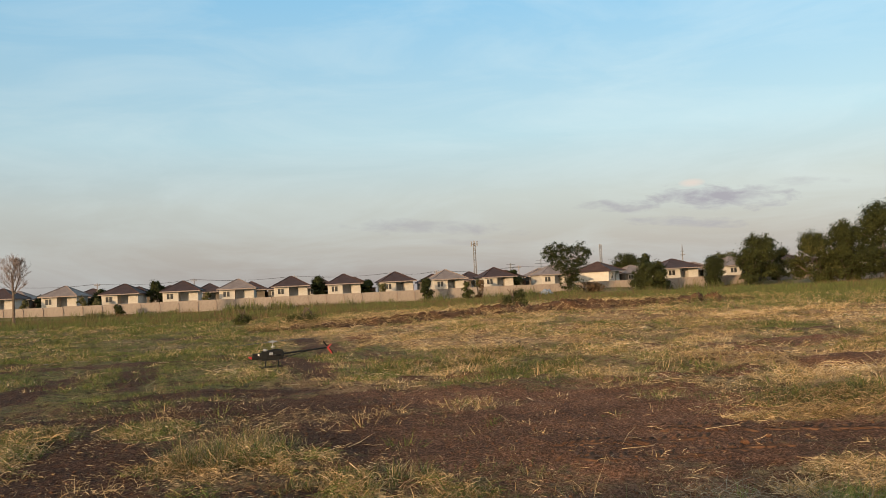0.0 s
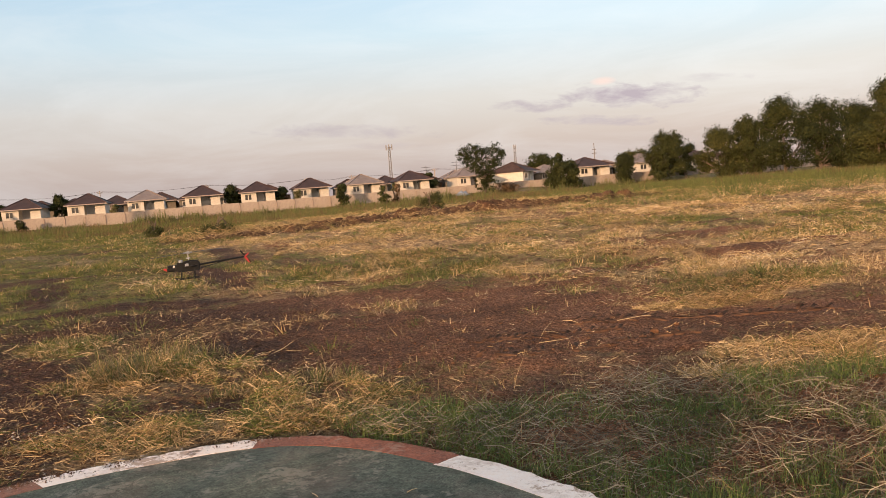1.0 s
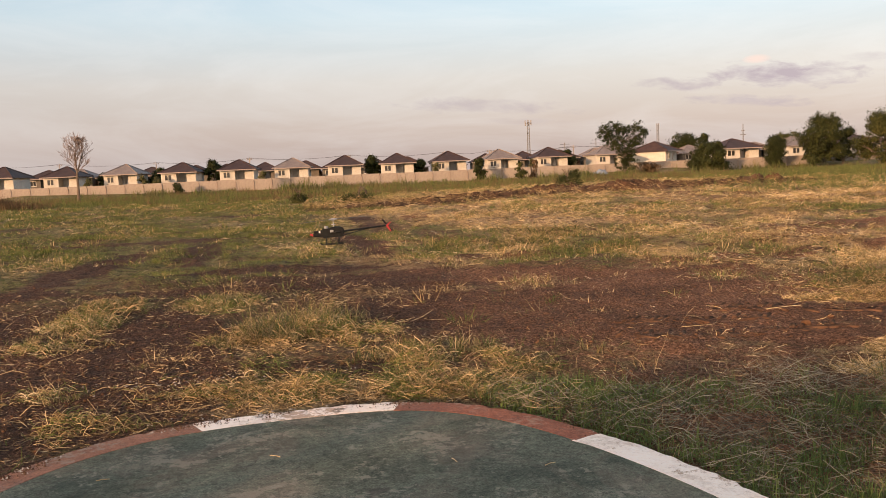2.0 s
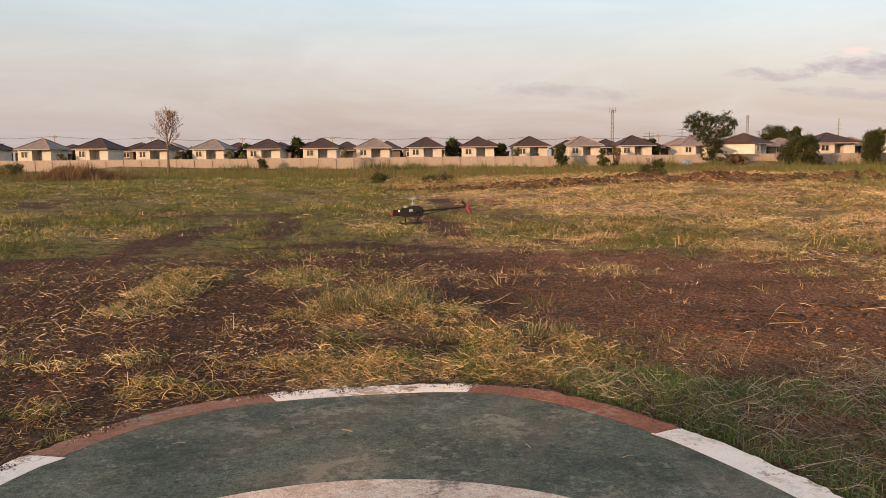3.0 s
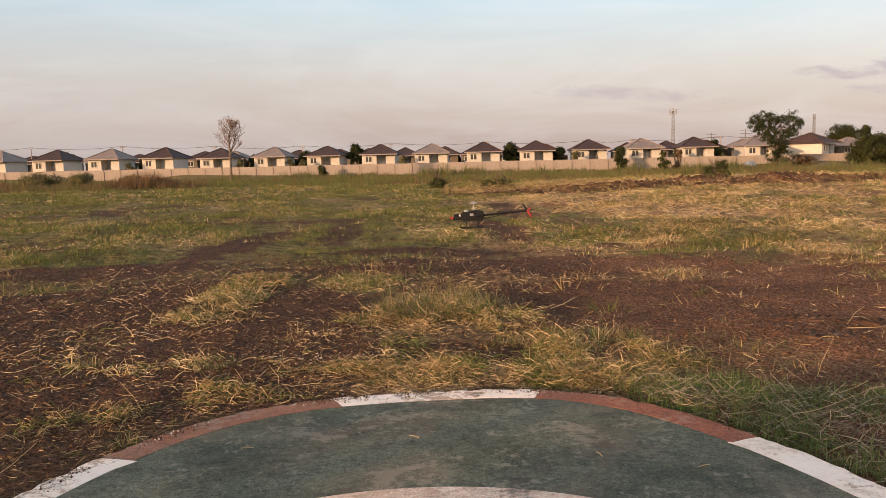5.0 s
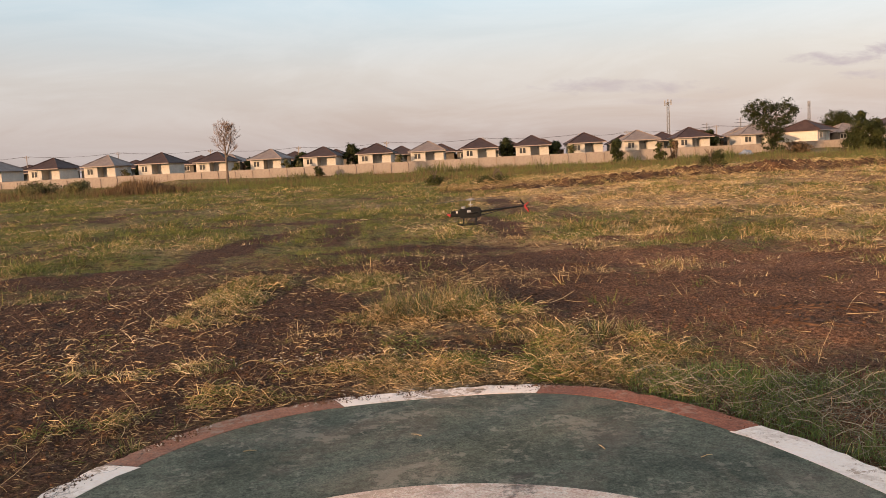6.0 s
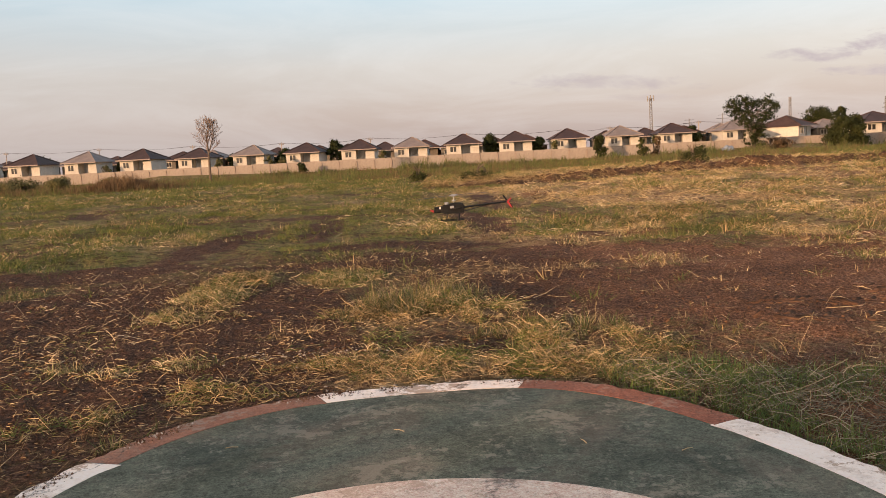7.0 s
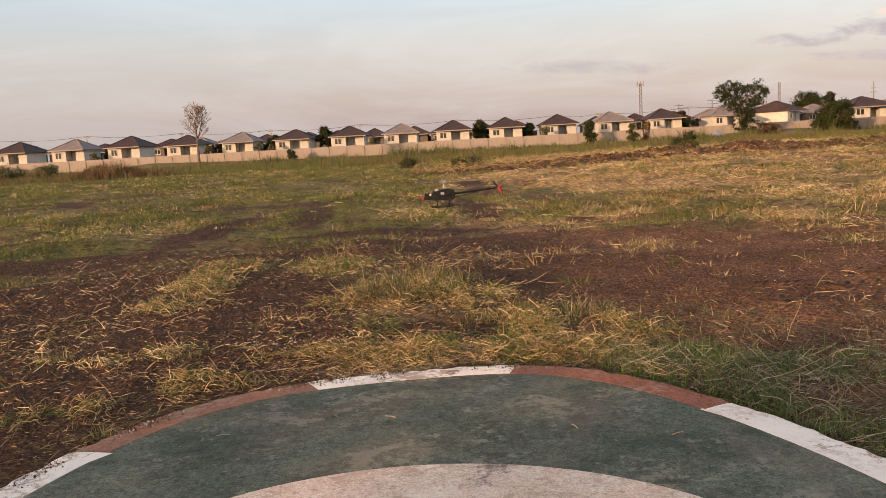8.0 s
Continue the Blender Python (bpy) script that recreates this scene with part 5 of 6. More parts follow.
def build_cover():
    rng = np.random.default_rng(5)
    # green tufts: bowed blades near by, short sprigs further out
    x, y = spots(74000, 3.6, 110, 1.2, rng)
    s, w, g = cover(x, y)
    clump = fbm(x * 0.55, y * 0.55, 14)
    x, y = keep(x, y, g ** 1.2 * (1 - 0.8 * s) * smooth(0.36, 0.54, clump) * (0.55 + 0.45 * smooth(0.40, 0.55, fbm(x * 0.2, y * 0.35, 18))) * (1 - 0.6 * (np.hypot(x, y) < 12)), rng)
    r, clump = np.hypot(x, y), fbm(x * 0.55, y * 0.55, 14)
    hgt, near = (0.04 + 0.17 * clump) * (1 + 0.005 * r), r < 16
    blades("green_grass", x[near], y[near], hgt[near], 0.0038 + r[near] * 0.0003, 1.15, M_GREEN, rng, 7, 0.08 + 0.008 * r[near], "rough green grass tufts of the field")
    far = ~near
    sprigs("green_grass", x[far], y[far], 0.85 * hgt[far], 0.004 + r[far] * 0.00030, 1.1, M_GREEN, rng, 22, 0.07 + 0.006 * r[far], "rough green grass of the far field")
    # yellowed tufts
    x, y = spots(56000, 3.6, 100, 1.2, rng)
    s, w, g = cover(x, y)
    x, y = keep(x, y, np.clip(0.85 * w + (0.11 + 0.3 * (np.hypot(x, y) < 14)) * g - 0.04, 0, 1) * (1 - 0.85 * s) * smooth(0.28, 0.6, fbm(x * 1.1, y * 1.1, 15)), rng)
    r = np.hypot(x, y)
    hgt, near = (0.07 + 0.13 * rng.random(len(x)) ** 1.5) * (1 + 0.004 * r), r < 16
    blades("dry_grass", x[near], y[near], hgt[near], 0.0030 + r[near] * 0.0003, 1.2, M_DRY, rng, 9, 0.09 + 0.007 * r[near], "yellowed dry grass tufts of the field")
    far = ~near
    sprigs("dry_grass", x[far], y[far], 0.6 * hgt[far], 0.004 + r[far] * 0.00030, 1.35, M_DRY, rng, 18, 0.08 + 0.006 * r[far], "yellowed dry grass of the far field")
    # grass clumps before the pad: tufts of their own size and lean
    for cx, cy, ra, rb, n, top in ((-0.75, 9.6, 0.75, 0.8, 120, 0.34), (-2.0, 11.9, 0.5, 0.7, 46, 0.22), (-3.5, 11.0, 0.42, 1.9, 120, 0.15), (0.55, 7.75, 0.7, 0.45, 44, 0.24), (-0.4, 6.8, 1.3, 0.4, 26, 0.13), (5.2, 6.3, 1.2, 0.8, 50, 0.16),
                                   (-3.63, 7.0, 0.16, 0.14, 9, 0.16), (-6.5, 11.7, 0.4, 0.3, 16, 0.18), (-2.3, 4.95, 0.10, 0.10, 4, 0.14), (-2.5, 6.95, 0.3, 0.2, 8, 0.13), (-1.35, 8.9, 0.35, 0.3, 12, 0.17), (1.3, 7.0, 0.35, 0.2, 10, 0.12), (7.6, 10.9, 1.6, 0.6, 90, 0.20)):
        a, q = rng.uniform(0, 6.28, n), rng.random(n) ** 0.6
        x, y = cx + ra * q * np.cos(a), cy + rb * q * np.sin(a)
        x, y = keep(x, y, 1 + 0 * x, rng)
        for mat, share, nm, lab in ((M_DRY, 14, "tall_grass", "tall yellowed grass clump"), (M_GREEN, 13, "tall_grass", "tall green grass clump")):
            hgt = 1.2 * top * rng.uniform(0.35, 1.2, len(x))
            blades(nm, x, y, hgt, np.full(len(x), 0.005), 1.25, mat, rng, share, 0.03 + 0.14 * hgt, lab)
    # tangled, half-lying cut grass heaped round the clumps
    heaps = ((-0.7, 9.1, 1.1, 0.85, 4200, 0.12), (-2.0, 11.8, 0.65, 0.9, 1600, 0.09), (-3.5, 11.0, 0.5, 2.0, 2600, 0.06), (0.5, 7.65, 0.9, 0.55, 2400, 0.08), (-0.2, 6.7, 1.5, 0.45, 3800, 0.05), (-1.3, 7.8, 0.7, 0.6, 1500, 0.05), (1.25, 7.0, 0.45, 0.22, 700, 0.05),
             (0.75, 6.35, 0.7, 0.25, 1300, 0.05), (-2.0, 6.3, 0.9, 0.5, 1300, 0.05), (-2.6, 5.4, 0.6, 0.7, 900, 0.05), (-2.6, 6.9, 0.8, 0.4, 700, 0.04), (-3.9, 7.4, 1.2, 1.6, 350, 0.03), (-3.3, 9.2, 0.7, 0.5, 300, 0.04), (5.2, 6.3, 1.4, 0.9, 5600, 0.06), (7.4, 10.7, 1.8, 0.6, 2200, 0.08), (6.9, 9.6, 1.9, 0.45, 3000, 0.06))
    for mat, share, wide in ((M_DRY, 0.34, 1.2), (M_STRAW, 0.34, 1.25), (M_GREEN, 0.40, 1.1), (M_FRESH, 0.08, 1.1)):
        xs, ys, lift = [], [], []
        for cx, cy, ra, rb, n, up in heaps:
            dry_heap = cx > 4.5 and cy < 10
            n = int(n * share * 2.1 * ((0.3 if mat in (M_GREEN, M_FRESH) else 1.8) if dry_heap else 1.0))
            a, q = rng.uniform(0, 6.28, n), rng.random(n) ** 0.6
            px, py = cx + ra * q * np.cos(a), cy + rb * q * np.sin(a)
            ok = rng.random(n) < smooth(0.485, 0.55, fbm(px * 2.2, py * 2.2, 63)) * smooth(0.34, 0.52, fbm(px * 0.9, py * 0.9, 64 + int(wide * 10)))
            xs.append(px[ok]), ys.append(py[ok]), lift.append(np.full(ok.sum(), up) * (1.1 - q[ok]))
        x, y, up = np.concatenate(xs), np.concatenate(ys), np.concatenate(lift)
        x, y, up = x[pad_gauge(x, y) > 1.01], y[pad_gauge(x, y) > 1.01], up[pad_gauge(x, y) > 1.01]
        curls("tangled_grass", x, y, 0.05 + 0.15 * rng.random(len(x)) ** 1.5, wide * (0.0022 + np.hypot(x, y) * 0.00029), mat, rng, "tangled half-dry cut grass in loose heaps", up)
    # tussocks that the mower left, green and yellowed, in loose groups
    x, y = spots(56000, 9.5, 75, 1.1, rng)
    s, w, g = cover(x, y)
    group = smooth(0.38, 0.56, fbm(x * 0.45 + 7, y * 0.30, 44)) * (0.35 + 0.65 * smooth(0.40, 0.6, fbm(x * 1.3, y * 0.9, 45)))
    for weight, mat, label, name, per, tall in ((g, M_GREEN, "green grass tussocks of the mown field", "green_tussocks", 30, 0.9), (0.85 * w + 0.12 * g, M_DRY, "yellowed grass tussocks of the mown field", "dry_tussocks", 26, 0.75),
                                                (0.75 * w, M_STRAW, "heaps of raked golden straw on the field", "straw_heaps", 22, 0.55)):
        ok = rng.random(len(x)) < (weight + 0.08) * (1 - 0.85 * s) * group * 0.60
        px, py = x[ok], y[ok]
        r = np.hypot(px, py)
        size = rng.random(len(px)) ** 1.6
        tussocks(name, px, py, (0.10 + 0.30 * size) * (1 + 0.010 * r), tall * (0.08 + 0.19 * size) * (1 + 0.006 * r), mat, rng, per, label)
    # tall grass before the far wall and at the right edge of the field
    x, y = spots(21000, 34, 144, 0.9, rng)
    tall = np.clip(smooth(62, 80, y) + smooth(0, 1, (x - 0.42 * y + 2) / 8) * smooth(36, 44, y), 0, 1)
    x, y = keep(x, y, tall * 0.9, rng)
    r = np.hypot(x, y)
    sprigs("tall_green_grass", x, y, 0.35 + 0.45 * fbm(x * 0.15, y * 0.15, 17) * (1 + 0.5 * (x > 20)), 0.010 + r * 0.00036, 0.75, M_MEADOW, rng, 9, np.full(len(x), 0.5), "tall green meadow grass along the field edge")
    x, y = spots(9000, 50, 144, 0.8, rng)
    x, y = keep(x, y, smooth(0.52, 0.66, fbm(x * 0.09, y * 0.09, 23)) * smooth(64, 76, y), rng)
    r = np.hypot(x, y)
    sprigs("tall_dry_grass", x, y, 0.55 + 0.5 * rng.random(len(x)), 0.012 + r * 0.0003, 0.4, M_DEADLEAF, rng, 12, np.full(len(x), 0.5), "tall dry grass along the field edge")
    # weeds against the far wall, and a dry reddish thicket in the field
    x, y = spots(9000, 118, 158, 0.5, rng)
    x, y = keep(x, y, smooth(0.44, 0.58, fbm(x * 0.25, y * 0.05, 35)) * smooth(122, 130, y), rng)
    half = rng.random(len(x)) < 0.5
    for pick, mat in ((half, M_MEADOW), (~half, M_SHRUB)):
        px, py = x[pick], y[pick]
        blades("wall_weeds", px, py, 0.5 + 3.0 * fbm(px * 0.6, py * 0.1, 36) ** 2.4, np.full(len(px), 0.075), 0.55, mat, rng, 8, np.full(len(px), 0.45), "tall green weeds growing along the wall")
    n = 620
    x, y = rng.normal(-32.0, 2.0, n), rng.normal(75.0, 1.0, n)
    blades("dry_thicket", x, y, 0.7 + 1.1 * rng.random(n) * np.exp(-((x + 32) / 2.2) ** 2), np.full(n, 0.034), 0.45, M_DEADLEAF, rng, 16, np.full(n, 0.35), "reddish-brown dry thicket of tall weeds")
    x, y = rng.uniform(-60, 5, 1500), rng.normal(72.0, 2.2, 1500)
    x, y = keep(x, y, smooth(0.45, 0.6, fbm(x * 0.12, y * 0.12, 37)), rng)
    blades("dry_thicket", x, y, 0.3 + 0.4 * rng.random(len(x)), np.full(len(x), 0.02), 0.6, M_DEADLEAF, rng, 9, np.full(len(x), 0.4), "reddish-brown dry weeds across the field")
    # cut straw: long stalks near by, short broken ones further out
    x, y = spots(300000, 3.6, 75, 1.3, rng)
    s, w, g = cover(x, y)
    x, y = keep(x, y, np.clip(0.95 * w ** 1.3 - 0.01, 0, 1) * (1 - 0.9 * s) * swept(x, y), rng)
    r = np.hypot(x, y)
    near = r < 13
    strands("cut_straw", x[near], y[near], 0.07 + 0.11 * rng.random(near.sum()), 0.0019 + r[near] * 0.00024, M_STRAW, rng, "cut golden straw lying over the field", 0.03, 0.3, 0.8)
    x, y, r = x[~near], y[~near], r[~near]
    thin = rng.random(len(x)) < 0.66 * (0.5 + 0.5 * smooth(0.40, 0.58, fbm(x * 0.9, y * 0.5, 47)))
    x, y, r = x[thin], y[thin], r[thin]
    kind = rng.random(len(x))
    for pick, mat in ((kind < 0.42, M_STRAW), ((kind >= 0.42) & (kind < 0.82), M_DRY), (kind >= 0.82, M_HAY)):
        strands("cut_straw", x[pick], y[pick], 0.12 + 0.0040 * r[pick], 0.0026 + r[pick] * 0.00028, mat, rng, "cut golden straw lying over the field", 0.07, 0.35, 0.7)
    # fine chaff and short stalks close to the pad
    x, y = spots(90000, 4.5, 15, 1.6, rng)
    s, w, g = cover(x, y)
    x, y = keep(x, y, np.clip(0.10 + 0.08 * (x < -1.2) + 0.6 * smooth(0.46, 0.68, fbm(x * 1.6, y * 1.6, 61)) * (0.35 + w), 0, 1) * (1 - (0.5 + 0.42 * (x > 0)) * s) * (1 - smooth(0, 0.6, x - 1.0) * smooth(0, 0.4, 6.6 - y)) * swept(x, y), rng)
    r = np.hypot(x, y)
    strands("straw_chaff", x, y, 0.03 + 0.09 * rng.random(len(x)) ** 2, 0.0019 + r * 0.00024, M_STRAW, rng, "short broken straw scattered on the soil", 0.012, 0.3, 0.6)
    # dull matted hay beside the pad: long stalks crossing at all angles over a short tangle
    for n, long, wide, up, tilt, bend in ((9000, 0.10, 0.0042, 0.04, 0.6, 1.0), (6500, 0.20, 0.0043, 0.06, 0.5, 0.7), (1300, 0.21, 0.0054, 0.08, 0.30, 0.8)):
        x, y = rng.uniform(0.9, 5.2, n), rng.uniform(2.6, 6.9, n)
        edge = smooth(0, 0.7, 6.35 - y + 1.2 * (fbm(x * 1.2, y * 1.2, 41) - 0.5)) * smooth(0, 0.6, 4.9 - x + (fbm(x, y, 42) - 0.5)) * (0.35 + 0.65 * smooth(0.38, 0.56, fbm(x * 1.7, y * 1.7, 43)))
        x, y = keep(x, y, edge, rng)
        strands("matted_hay", x, y, long * rng.uniform(0.6, 1.4, len(x)), np.full(len(x), wide), M_HAY, rng, "dull matted hay lying beside the pad", up, tilt, bend)
    n = 4200
    x, y = rng.uniform(0.8, 5.3, n), rng.uniform(3.0, 6.55, n)
    x, y = keep(x, y, smooth(0.36, 0.58, fbm(x * 1.4, y * 1.4, 65)) * smooth(0, 0.7, 6.6 - y + 1.6 * (fbm(x * 1.1, y * 1.1, 66) - 0.5)), rng)
    blades("green_grass", x, y, 0.08 + 0.11 * rng.random(len(x)), np.full(len(x), 0.0048), 0.9, M_FRESH, rng, 13, np.full(len(x), 0.05), "green grass growing through matted hay")
    # stiff straws lying across the heaps and soil before the pad
    x, y = spots(9000, 4.6, 13, 1.5, rng)
    s, w, g = cover(x, y)
    x, y = keep(x, y, np.clip(0.12 + 0.5 * w + 0.45 * smooth(0.48, 0.62, fbm(x * 0.8, y * 0.8, 46)), 0, 1) * (1 - 0.88 * s * (x > 0.5)) * (1 - 0.5 * s) * swept(x, y), rng)
    strands("long_straw", x, y, 0.07 + 0.26 * rng.random(len(x)) ** 2.2, 0.0021 + np.hypot(x, y) * 0.00029, M_STRAW, rng, "long pale straws lying across grass and soil", 0.045, 0.45, 0.5)
    # thin grass goes on round the pad, to the sides and behind
    a, q = rng.uniform(radians(55), radians(315), 2200), 3.0 + 15 * rng.random(2200)
    x, y = q * np.sin(a), q * np.cos(a)
    x, y = keep(x, y, smooth(0.35, 0.55, fbm(x * 0.6, y * 0.6, 91)), rng)
    sprigs("dry_grass", x, y, np.full(len(x), 0.14), np.full(len(x), 0.008), 0.9, M_DRY, rng, 16, np.full(len(x), 0.22), "thin dry grass round the pad")
    # single upright dry stalks
    x, y = spots(300, 5.5, 22, 1.4, rng)
    x, y = keep(x, y, 0.22 + 0 * x, rng)
    r = np.hypot(x, y)
    blades("dry_stalks", x, y, 0.12 + 0.16 * rng.random(len(x)), 0.003 + r * 0.0001, 0.9, M_STRAW, rng, 1, np.full(len(x), 0.01), "single dry stalks standing in the soil")
    # clods of turned earth
    n = 7000
    x, y = spots(n, 4.0, 20, 1.6, rng)
    s, w, g = cover(x, y)
    x, y = keep(x, y, s ** 1.2, rng)
    lumps("soil_clods", x, y, 0.004 + 0.022 * rng.random(len(x)) ** 4, M_CLOD, rng, "small clods of dry brown soil", "soil")
    x, y = spots(60000, 4.0, 13, 1.6, rng)
    s, w, g = cover(x, y)
    x, y = keep(x, y, s * smooth(0.3, 0.6, fbm(x * 2, y * 2, 83)), rng)
    crumbs("soil_crumbs", x, y, 0.004 + 0.008 * rng.random(len(x)) ** 2, M_CLOD, rng, "crumbs of loose dry brown soil", "soil")
    # pale gravel along the rim and in a thin trail
    n = 260
    x, y = np.concatenate([rng.normal(-1.3, 0.7, n), rng.normal(-0.6, 0.5, 120)]), np.concatenate([rng.normal(7.2, 0.16, n), rng.normal(6.05, 0.06, 120)])
    x, y = keep(x, y, 1 + 0 * x, rng)
    lumps("gravel", x, y, 0.004 + 0.011 * rng.random(len(x)) ** 3, M_STONE, rng, "scattered pale gravel by the pad", "gravel")


def rest_z(x, y):
    """Height of what lies loose there: the slab on the pad, the earth beside it."""
    return np.where(pad_gauge(x, y) < 0.998, 0.004, ground_z(x, y))


def crumbs(name, x, y, size, mat, rng, label, category):
    """Small uneven grains with four sloping flanks."""
    n = len(x)
    v = np.array([(1, 0, -0.4), (0, 1, -0.4), (-1, 0, -0.4), (0, -1, -0.4), (0, 0, 0.9)], float)[None] * rng.uniform(0.6, 1.35, (n, 5, 1))
    a = rng.uniform(0, 6.28, n)
    c, s = np.cos(a)[:, None], np.sin(a)[:, None]
    v = np.stack([v[..., 0] * c - v[..., 1] * s, v[..., 0] * s + v[..., 1] * c, v[..., 2]], -1) * size[:, None, None]
    v[:, 4, :2] += rng.normal(0, 0.35, (n, 2)) * size[:, None]
    v += np.stack([x, y, rest_z(x, y) + size * 0.2], -1)[:, None]
    t = (np.array([(0, 1, 4), (1, 2, 4), (2, 3, 4), (3, 0, 4)])[None] + (np.arange(n) * 5)[:, None, None]).reshape(-1, 3)
    tagged(mesh_arrays(name, v.reshape(-1, 3), t, mat), label, category, kind="stuff")


def lumps(name, x, y, size, mat, rng, label, category):
    """Rough lumps: squashed, dented octahedra cut once."""
    oct_v = np.array([(1, 0, 0), (0, 1, 0), (-1, 0, 0), (0, -1, 0), (0, 0, 1), (0, 0, -1), (.6, .6, .5), (-.6, .6, .5), (-.6, -.6, .5), (.6, -.6, .5)], float)
    oct_f = np.array([(0, 1, 6), (6, 1, 4), (0, 6, 4), (1, 2, 7), (7, 2, 4), (1, 7, 4), (2, 3, 8), (8, 3, 4), (2, 8, 4), (3, 0, 9), (9, 0, 4), (3, 9, 4), (1, 0, 5), (2, 1, 5), (3, 2, 5), (0, 3, 5)])
    n = len(x)
    v = oct_v[None] * rng.uniform(0.65, 1.3, (n, len(oct_v), 1)) * rng.uniform(0.7, 1.3, (n, 1, 3)) * np.array([1, 1, 0.7])
    a = rng.uniform(0, 6.28, n)
    c, s = np.cos(a)[:, None], np.sin(a)[:, None]
    v = np.stack([v[..., 0] * c - v[..., 1] * s, v[..., 0] * s + v[..., 1] * c, v[..., 2]], -1) * size[:, None, None]
    v += np.stack([x, y, ground_z(x, y) + size * 0.15], -1)[:, None]
    t = (oct_f[None] + (np.arange(n) * len(oct_v))[:, None, None]).reshape(-1, 3)
    tagged(mesh_arrays(name, v.reshape(-1, 3), t, mat), label, category, kind="stuff")


def bank_line(x):
    return 46.0 + 8.5 * smooth(-2, 20, x)


def build_rim_litter():
    """Soil crumbs and grit spilt over the edge of the pad, most where the earth was dug close by."""
    rng = np.random.default_rng(19)
    for name, mat, n, label, category in (("soil_crumbs", M_CLOD, 2200, "soil crumbs spilt over the rim of the pad", "soil"), ("grit", M_STONE, 700, "pale grit on the rim of the pad", "gravel")):
        u = rng.uniform(0.2 * math.pi, 0.9 * math.pi, n)
        inset = np.abs(rng.normal(0, 0.05, n)) + 0.004
        p = np.array([pad_point(a, b)[:2] for a, b in zip(u, inset)])
        ok = rng.random(n) < smooth(0.48, 0.62, fbm(p[:, 0] * 2.4, p[:, 1] * 2.4, 58)) * (0.25 + 0.75 * (p[:, 0] < 0.4))
        crumbs(name, p[ok, 0], p[ok, 1], 0.003 + 0.008 * rng.random(ok.sum()) ** 2.5, mat, rng, label, category)


def build_bank():
    """A long low bank of dug, straw-mixed earth across the field."""
    nx, ny = 330, 44
    x, y = np.meshgrid(np.linspace(-4.0, 33.0, nx), np.linspace(-3.2, 3.2, ny), indexing="ij")
    yy = y + bank_line(x) + 1.2 * (fbm(x * 0.3, y * 0, 51) - 0.5)
    env = np.clip(1 - (y / 3.2) ** 2, 0, 1) * smooth(-4.0, 0.0, x) * (1 - smooth(27, 33, x)) * (0.55 + 0.45 * smooth(4, 9, x))
    ridge = 1 - np.abs(2 * fbm(x * 0.75, yy * 0.75, 52, 5) - 1)
    z = ground_z(x, yy) - 0.06 + env * (0.05 + 0.85 * ridge ** 3 * (0.25 + 0.9 * fbm(x * 0.22, yy * 0.3, 53)))
    z += env * 0.30 * (fbm(x * 3, yy * 3, 54, 3) - 0.5)
    v = np.stack([x, yy, z], -1).reshape(-1, 3)
    i, j = np.meshgrid(np.arange(nx - 1), np.arange(ny - 1), indexing="ij")
    p = i * ny + j
    t = np.concatenate([np.stack([p, p + ny, p + ny + 1], -1).reshape(-1, 3), np.stack([p, p + ny + 1, p + 1], -1).reshape(-1, 3)])
    tagged(mesh_arrays("earth_bank", v, t, M_REDSOIL), "low bank of dug reddish earth mixed with straw", "earth bank", kind="structure")
    rng = np.random.default_rng(77)
    x = rng.uniform(-3, 32, 7500)
    y = bank_line(x) + rng.normal(0, 1.5, len(x))
    strands("bank_straw", x, y, np.full(len(x), 0.45), np.full(len(x), 0.011), M_DRY, rng, "dry straw tangled on the earth bank", 0.20, 0.45, 0.9)

    x = rng.uniform(-3, 32, 900)
    y = bank_line(x) - 0.5 + rng.normal(0, 1.3, len(x))
    blades("bank_weeds", x, y, 0.25 + 0.4 * rng.random(len(x)), np.full(len(x), 0.016), 0.9, M_DEADLEAF, rng, 9, np.full(len(x), 0.22), "dead brown weeds on the earth bank")


def build_tracks():
    """Chevron tread marks of a tractor pressed into the bare soil."""
    rng = np.random.default_rng(12)
    verts, tris = [], []
    for x0, y0, x1, y1, width in ((2.4, 7.85, 4.9, 7.95, 0.46), (4.0, 9.35, 7.0, 8.35, 0.42), (2.6, 8.75, 4.4, 8.6, 0.40)):
        d = np.array([x1 - x0, y1 - y0])
        n = int(np.hypot(*d) / 0.105)
        d = d / np.hypot(*d)
        s = np.array([-d[1], d[0]])
        for i in range(n):
            for side in (-1, 1):
                if rng.random() < 0.28:
                    continue
                c = np.array([x0, y0]) + d * (i * 0.105 + (0.05 if side > 0 else 0)) + rng.normal(0, 0.02, 2)
                a, b = c + s * side * 0.02, c + s * side * width * 0.5 + d * 0.13
                w = d * 0.034
                k = len(verts)
                for p, up in ((a - w, -0.01), (a + w, -0.01), (b + w, -0.01), (b - w, -0.01), (a - w * 0.3, 0.014), (a + w * 0.3, 0.014), (b + w * 0.3, 0.014), (b - w * 0.3, 0.014)):
                    verts.append((p[0], p[1], float(ground_z(p[0], p[1])) + up * rng.uniform(0.3, 1.3)))
                for f in ((4, 5, 6), (4, 6, 7), (0, 1, 5), (0, 5, 4), (1, 2, 6), (1, 6, 5), (2, 3, 7), (2, 7, 6), (3, 0, 4), (3, 4, 7)):
                    tris.append([k + q for q in f])
    tagged(mesh_arrays("tyre_track", verts, tris, M_CLOD), "tractor tyre tread marks pressed into brown soil", "tyre track", kind="stuff")


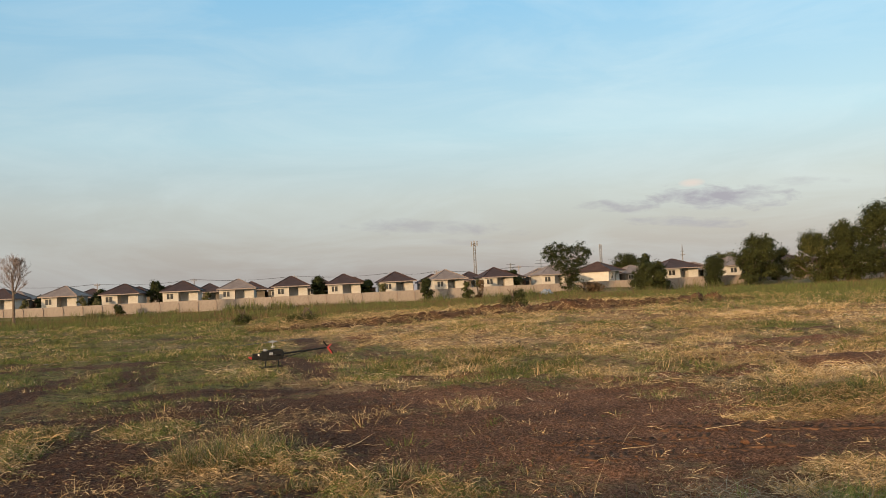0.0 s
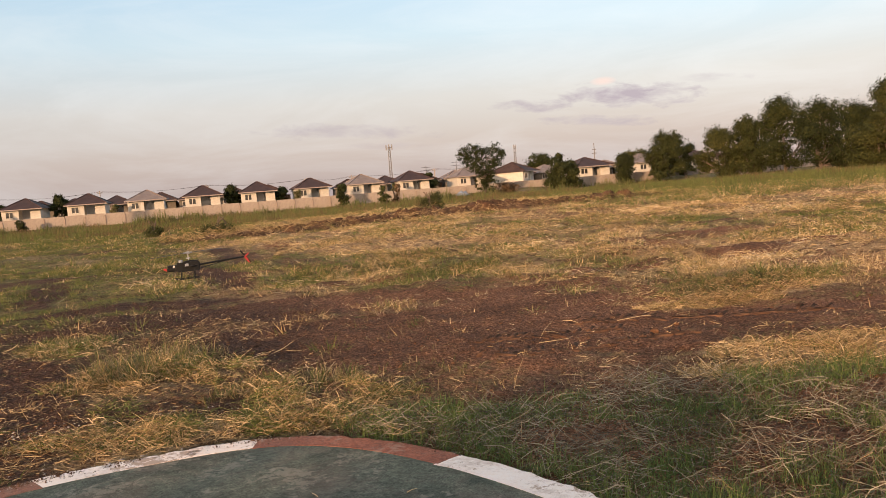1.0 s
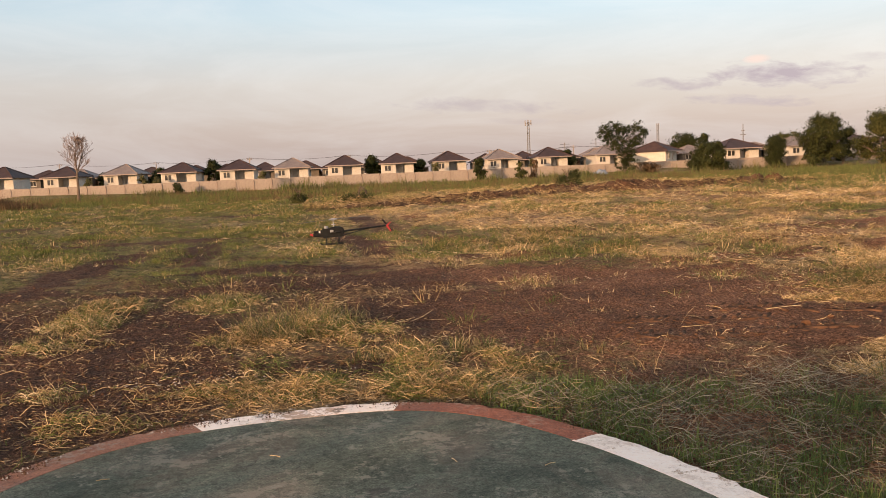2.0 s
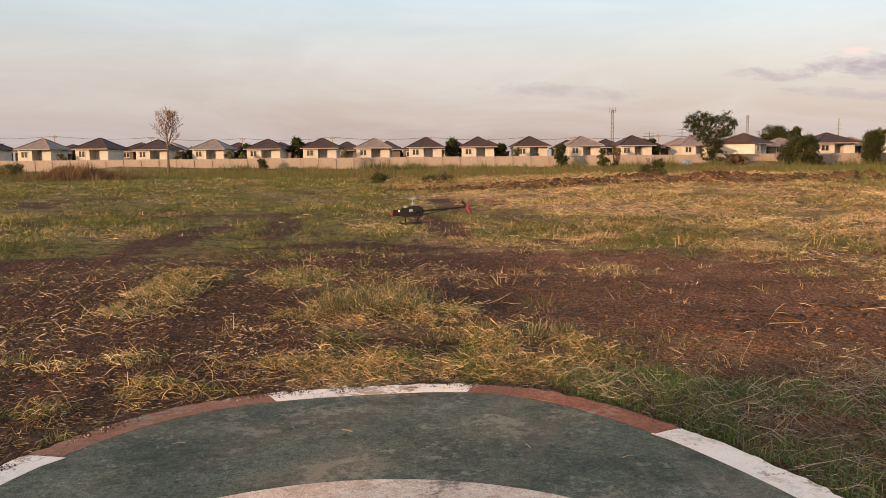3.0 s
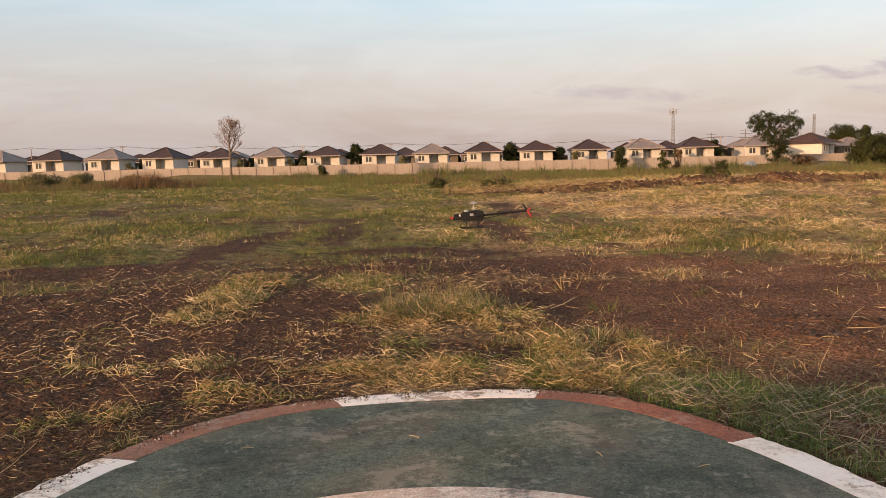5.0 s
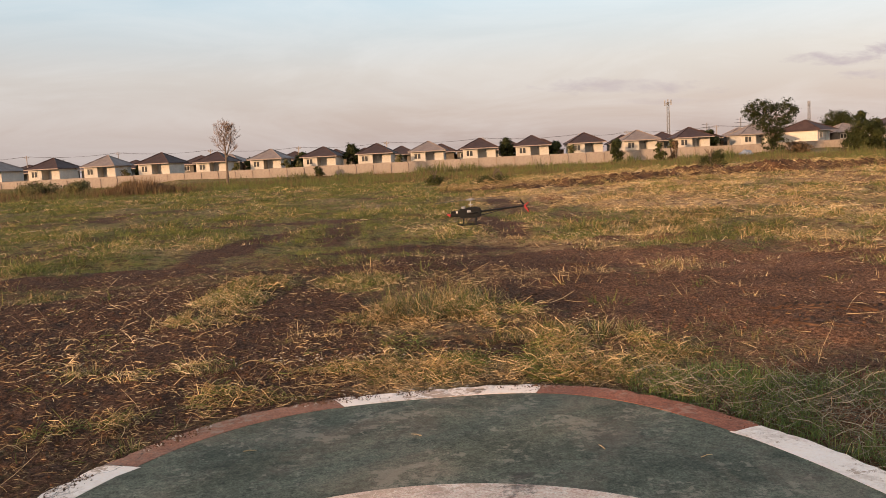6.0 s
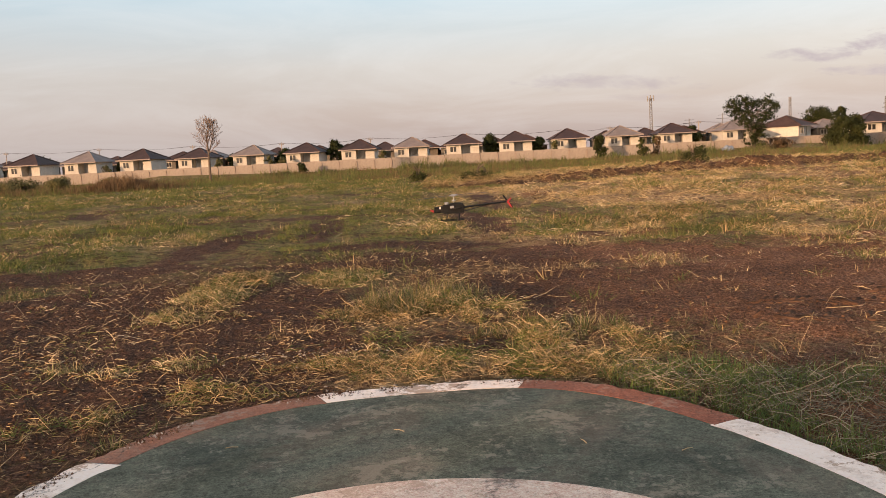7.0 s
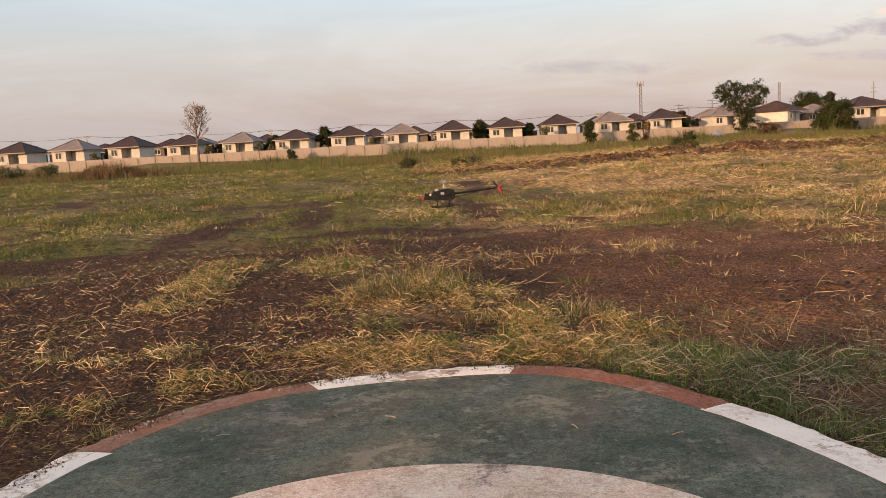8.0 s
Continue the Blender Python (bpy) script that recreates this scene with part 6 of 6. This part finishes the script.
def stalk(name, pts, r, mat, label, category):
    bm = bmesh.new()
    for k in range(len(pts) - 1):
        rod(bm, pts[k], pts[k + 1], r * 0.5 * (1 - 0.22 * k), r * 0.5 * (1 - 0.22 * (k + 1)), 5)
    ob = part(name, bm, mat)
    tagged(ob, label, category)


def build_single_things():
    """Tall stalks, lying straws and single stones that catch the eye by the pad."""
    def at(x, y, up):
        return Vector((x, y, float(ground_z(x, y)) + up))
    stalk("dry_stalk", [at(2.36, 6.54, -0.01), at(2.40, 6.55, 0.12), at(2.46, 6.55, 0.24), at(2.49, 6.54, 0.34)], 0.0045, M_STRAW, "tall bent dry stalk standing in the soil", "stalk")
    stalk("dry_stalk", [at(2.30, 6.52, -0.01), at(2.25, 6.53, 0.08), at(2.19, 6.55, 0.13), at(2.14, 6.57, 0.12)], 0.004, M_STRAW, "bent dry stalk drooping over the soil", "stalk")
    stalk("lying_straw", [at(3.24, 8.22, 0.02), at(3.42, 8.18, 0.03), at(3.58, 8.22, 0.03), at(3.66, 8.32, 0.04)], 0.007, M_STRAW, "pale bent straw lying on brown soil", "straw")
    stalk("lying_straw", [at(4.5, 8.95, 0.03), at(4.75, 9.0, 0.03), at(4.95, 9.02, 0.03)], 0.008, M_STRAW, "pale straight straw lying on brown soil", "straw")
    stalk("lying_straw", [at(0.35, 6.75, 0.07), at(0.62, 6.78, 0.09), at(0.80, 6.74, 0.09), at(0.86, 6.66, 0.05)], 0.005, M_STRAW, "pale arched straw lying over grass", "straw")
    stalk("dry_stalk", [at(-2.5, 5.6, 0.0), at(-2.56, 5.6, 0.1), at(-2.66, 5.62, 0.2)], 0.004, M_STRAW, "dry stalk leaning over dark soil", "stalk")
    stalk("dry_stalk", [at(1.95, 5.2, 0.0), at(1.955, 5.2, 0.07), at(1.955, 5.2, 0.13)], 0.0045, M_STRAW, "short upright dry stalk in hay", "stalk")
    stalk("dry_stalk", [at(-2.55, 6.75, 0.0), at(-2.58, 6.76, 0.1), at(-2.62, 6.78, 0.2)], 0.004, M_STRAW, "dry stalk leaning over dark soil", "stalk")
    for x, y, turn in ((1.02, 4.42, 0.5), (-0.55, 4.9, 2.6), (0.5, 4.6, 1.9), (-1.5, 4.7, 0.2)):
        d = Vector((math.cos(turn), math.sin(turn), 0))
        stalk("lying_straw", [Vector((x, y, 0.006)) - d * 0.035, Vector((x, y, 0.010)), Vector((x, y, 0.006)) + d * 0.04], 0.006, M_STRAW, "short pale straw lying on green painted concrete", "straw")
    rng = np.random.default_rng(41)
    for x, y, r in ((-0.12, 6.05, 0.026), (-0.78, 6.03, 0.020), (-0.70, 6.08, 0.014), (0.02, 6.03, 0.014), (0.10, 6.04, 0.012), (4.55, 8.15, 0.050), (4.95, 8.4, 0.034)):
        bm = bmesh.new()
        bmesh.ops.create_icosphere(bm, subdivisions=2, radius=1.0)
        q = rng.normal(0, 1, (5, 3))
        for v in bm.verts:
            c = v.co.normalized()
            k = 1.0
            for d in q:
                d = Vector(d).normalized()
                k = min(k, 0.72 / max(0.72, c.dot(d)) if c.dot(d) > 0.72 else 1.0)
            v.co = Vector((c.x * r * 1.15, c.y * r * 0.9, c.z * r * 0.75)) * k
        soil = x > 3
        ob = part("soil_clod" if soil else "stone", bm, M_CLOD if soil else M_STONE, m=Matrix.Translation(at(x, y, r * 0.45)))
        tagged(ob, "large clod of dry brown soil" if soil else "small pale stone beside the white rim", "clod" if soil else "stone", "clods on the bare soil" if soil else "stones by the rim")


build_cover()
build_single_things()
build_rim_litter()
build_bank()
build_tracks()
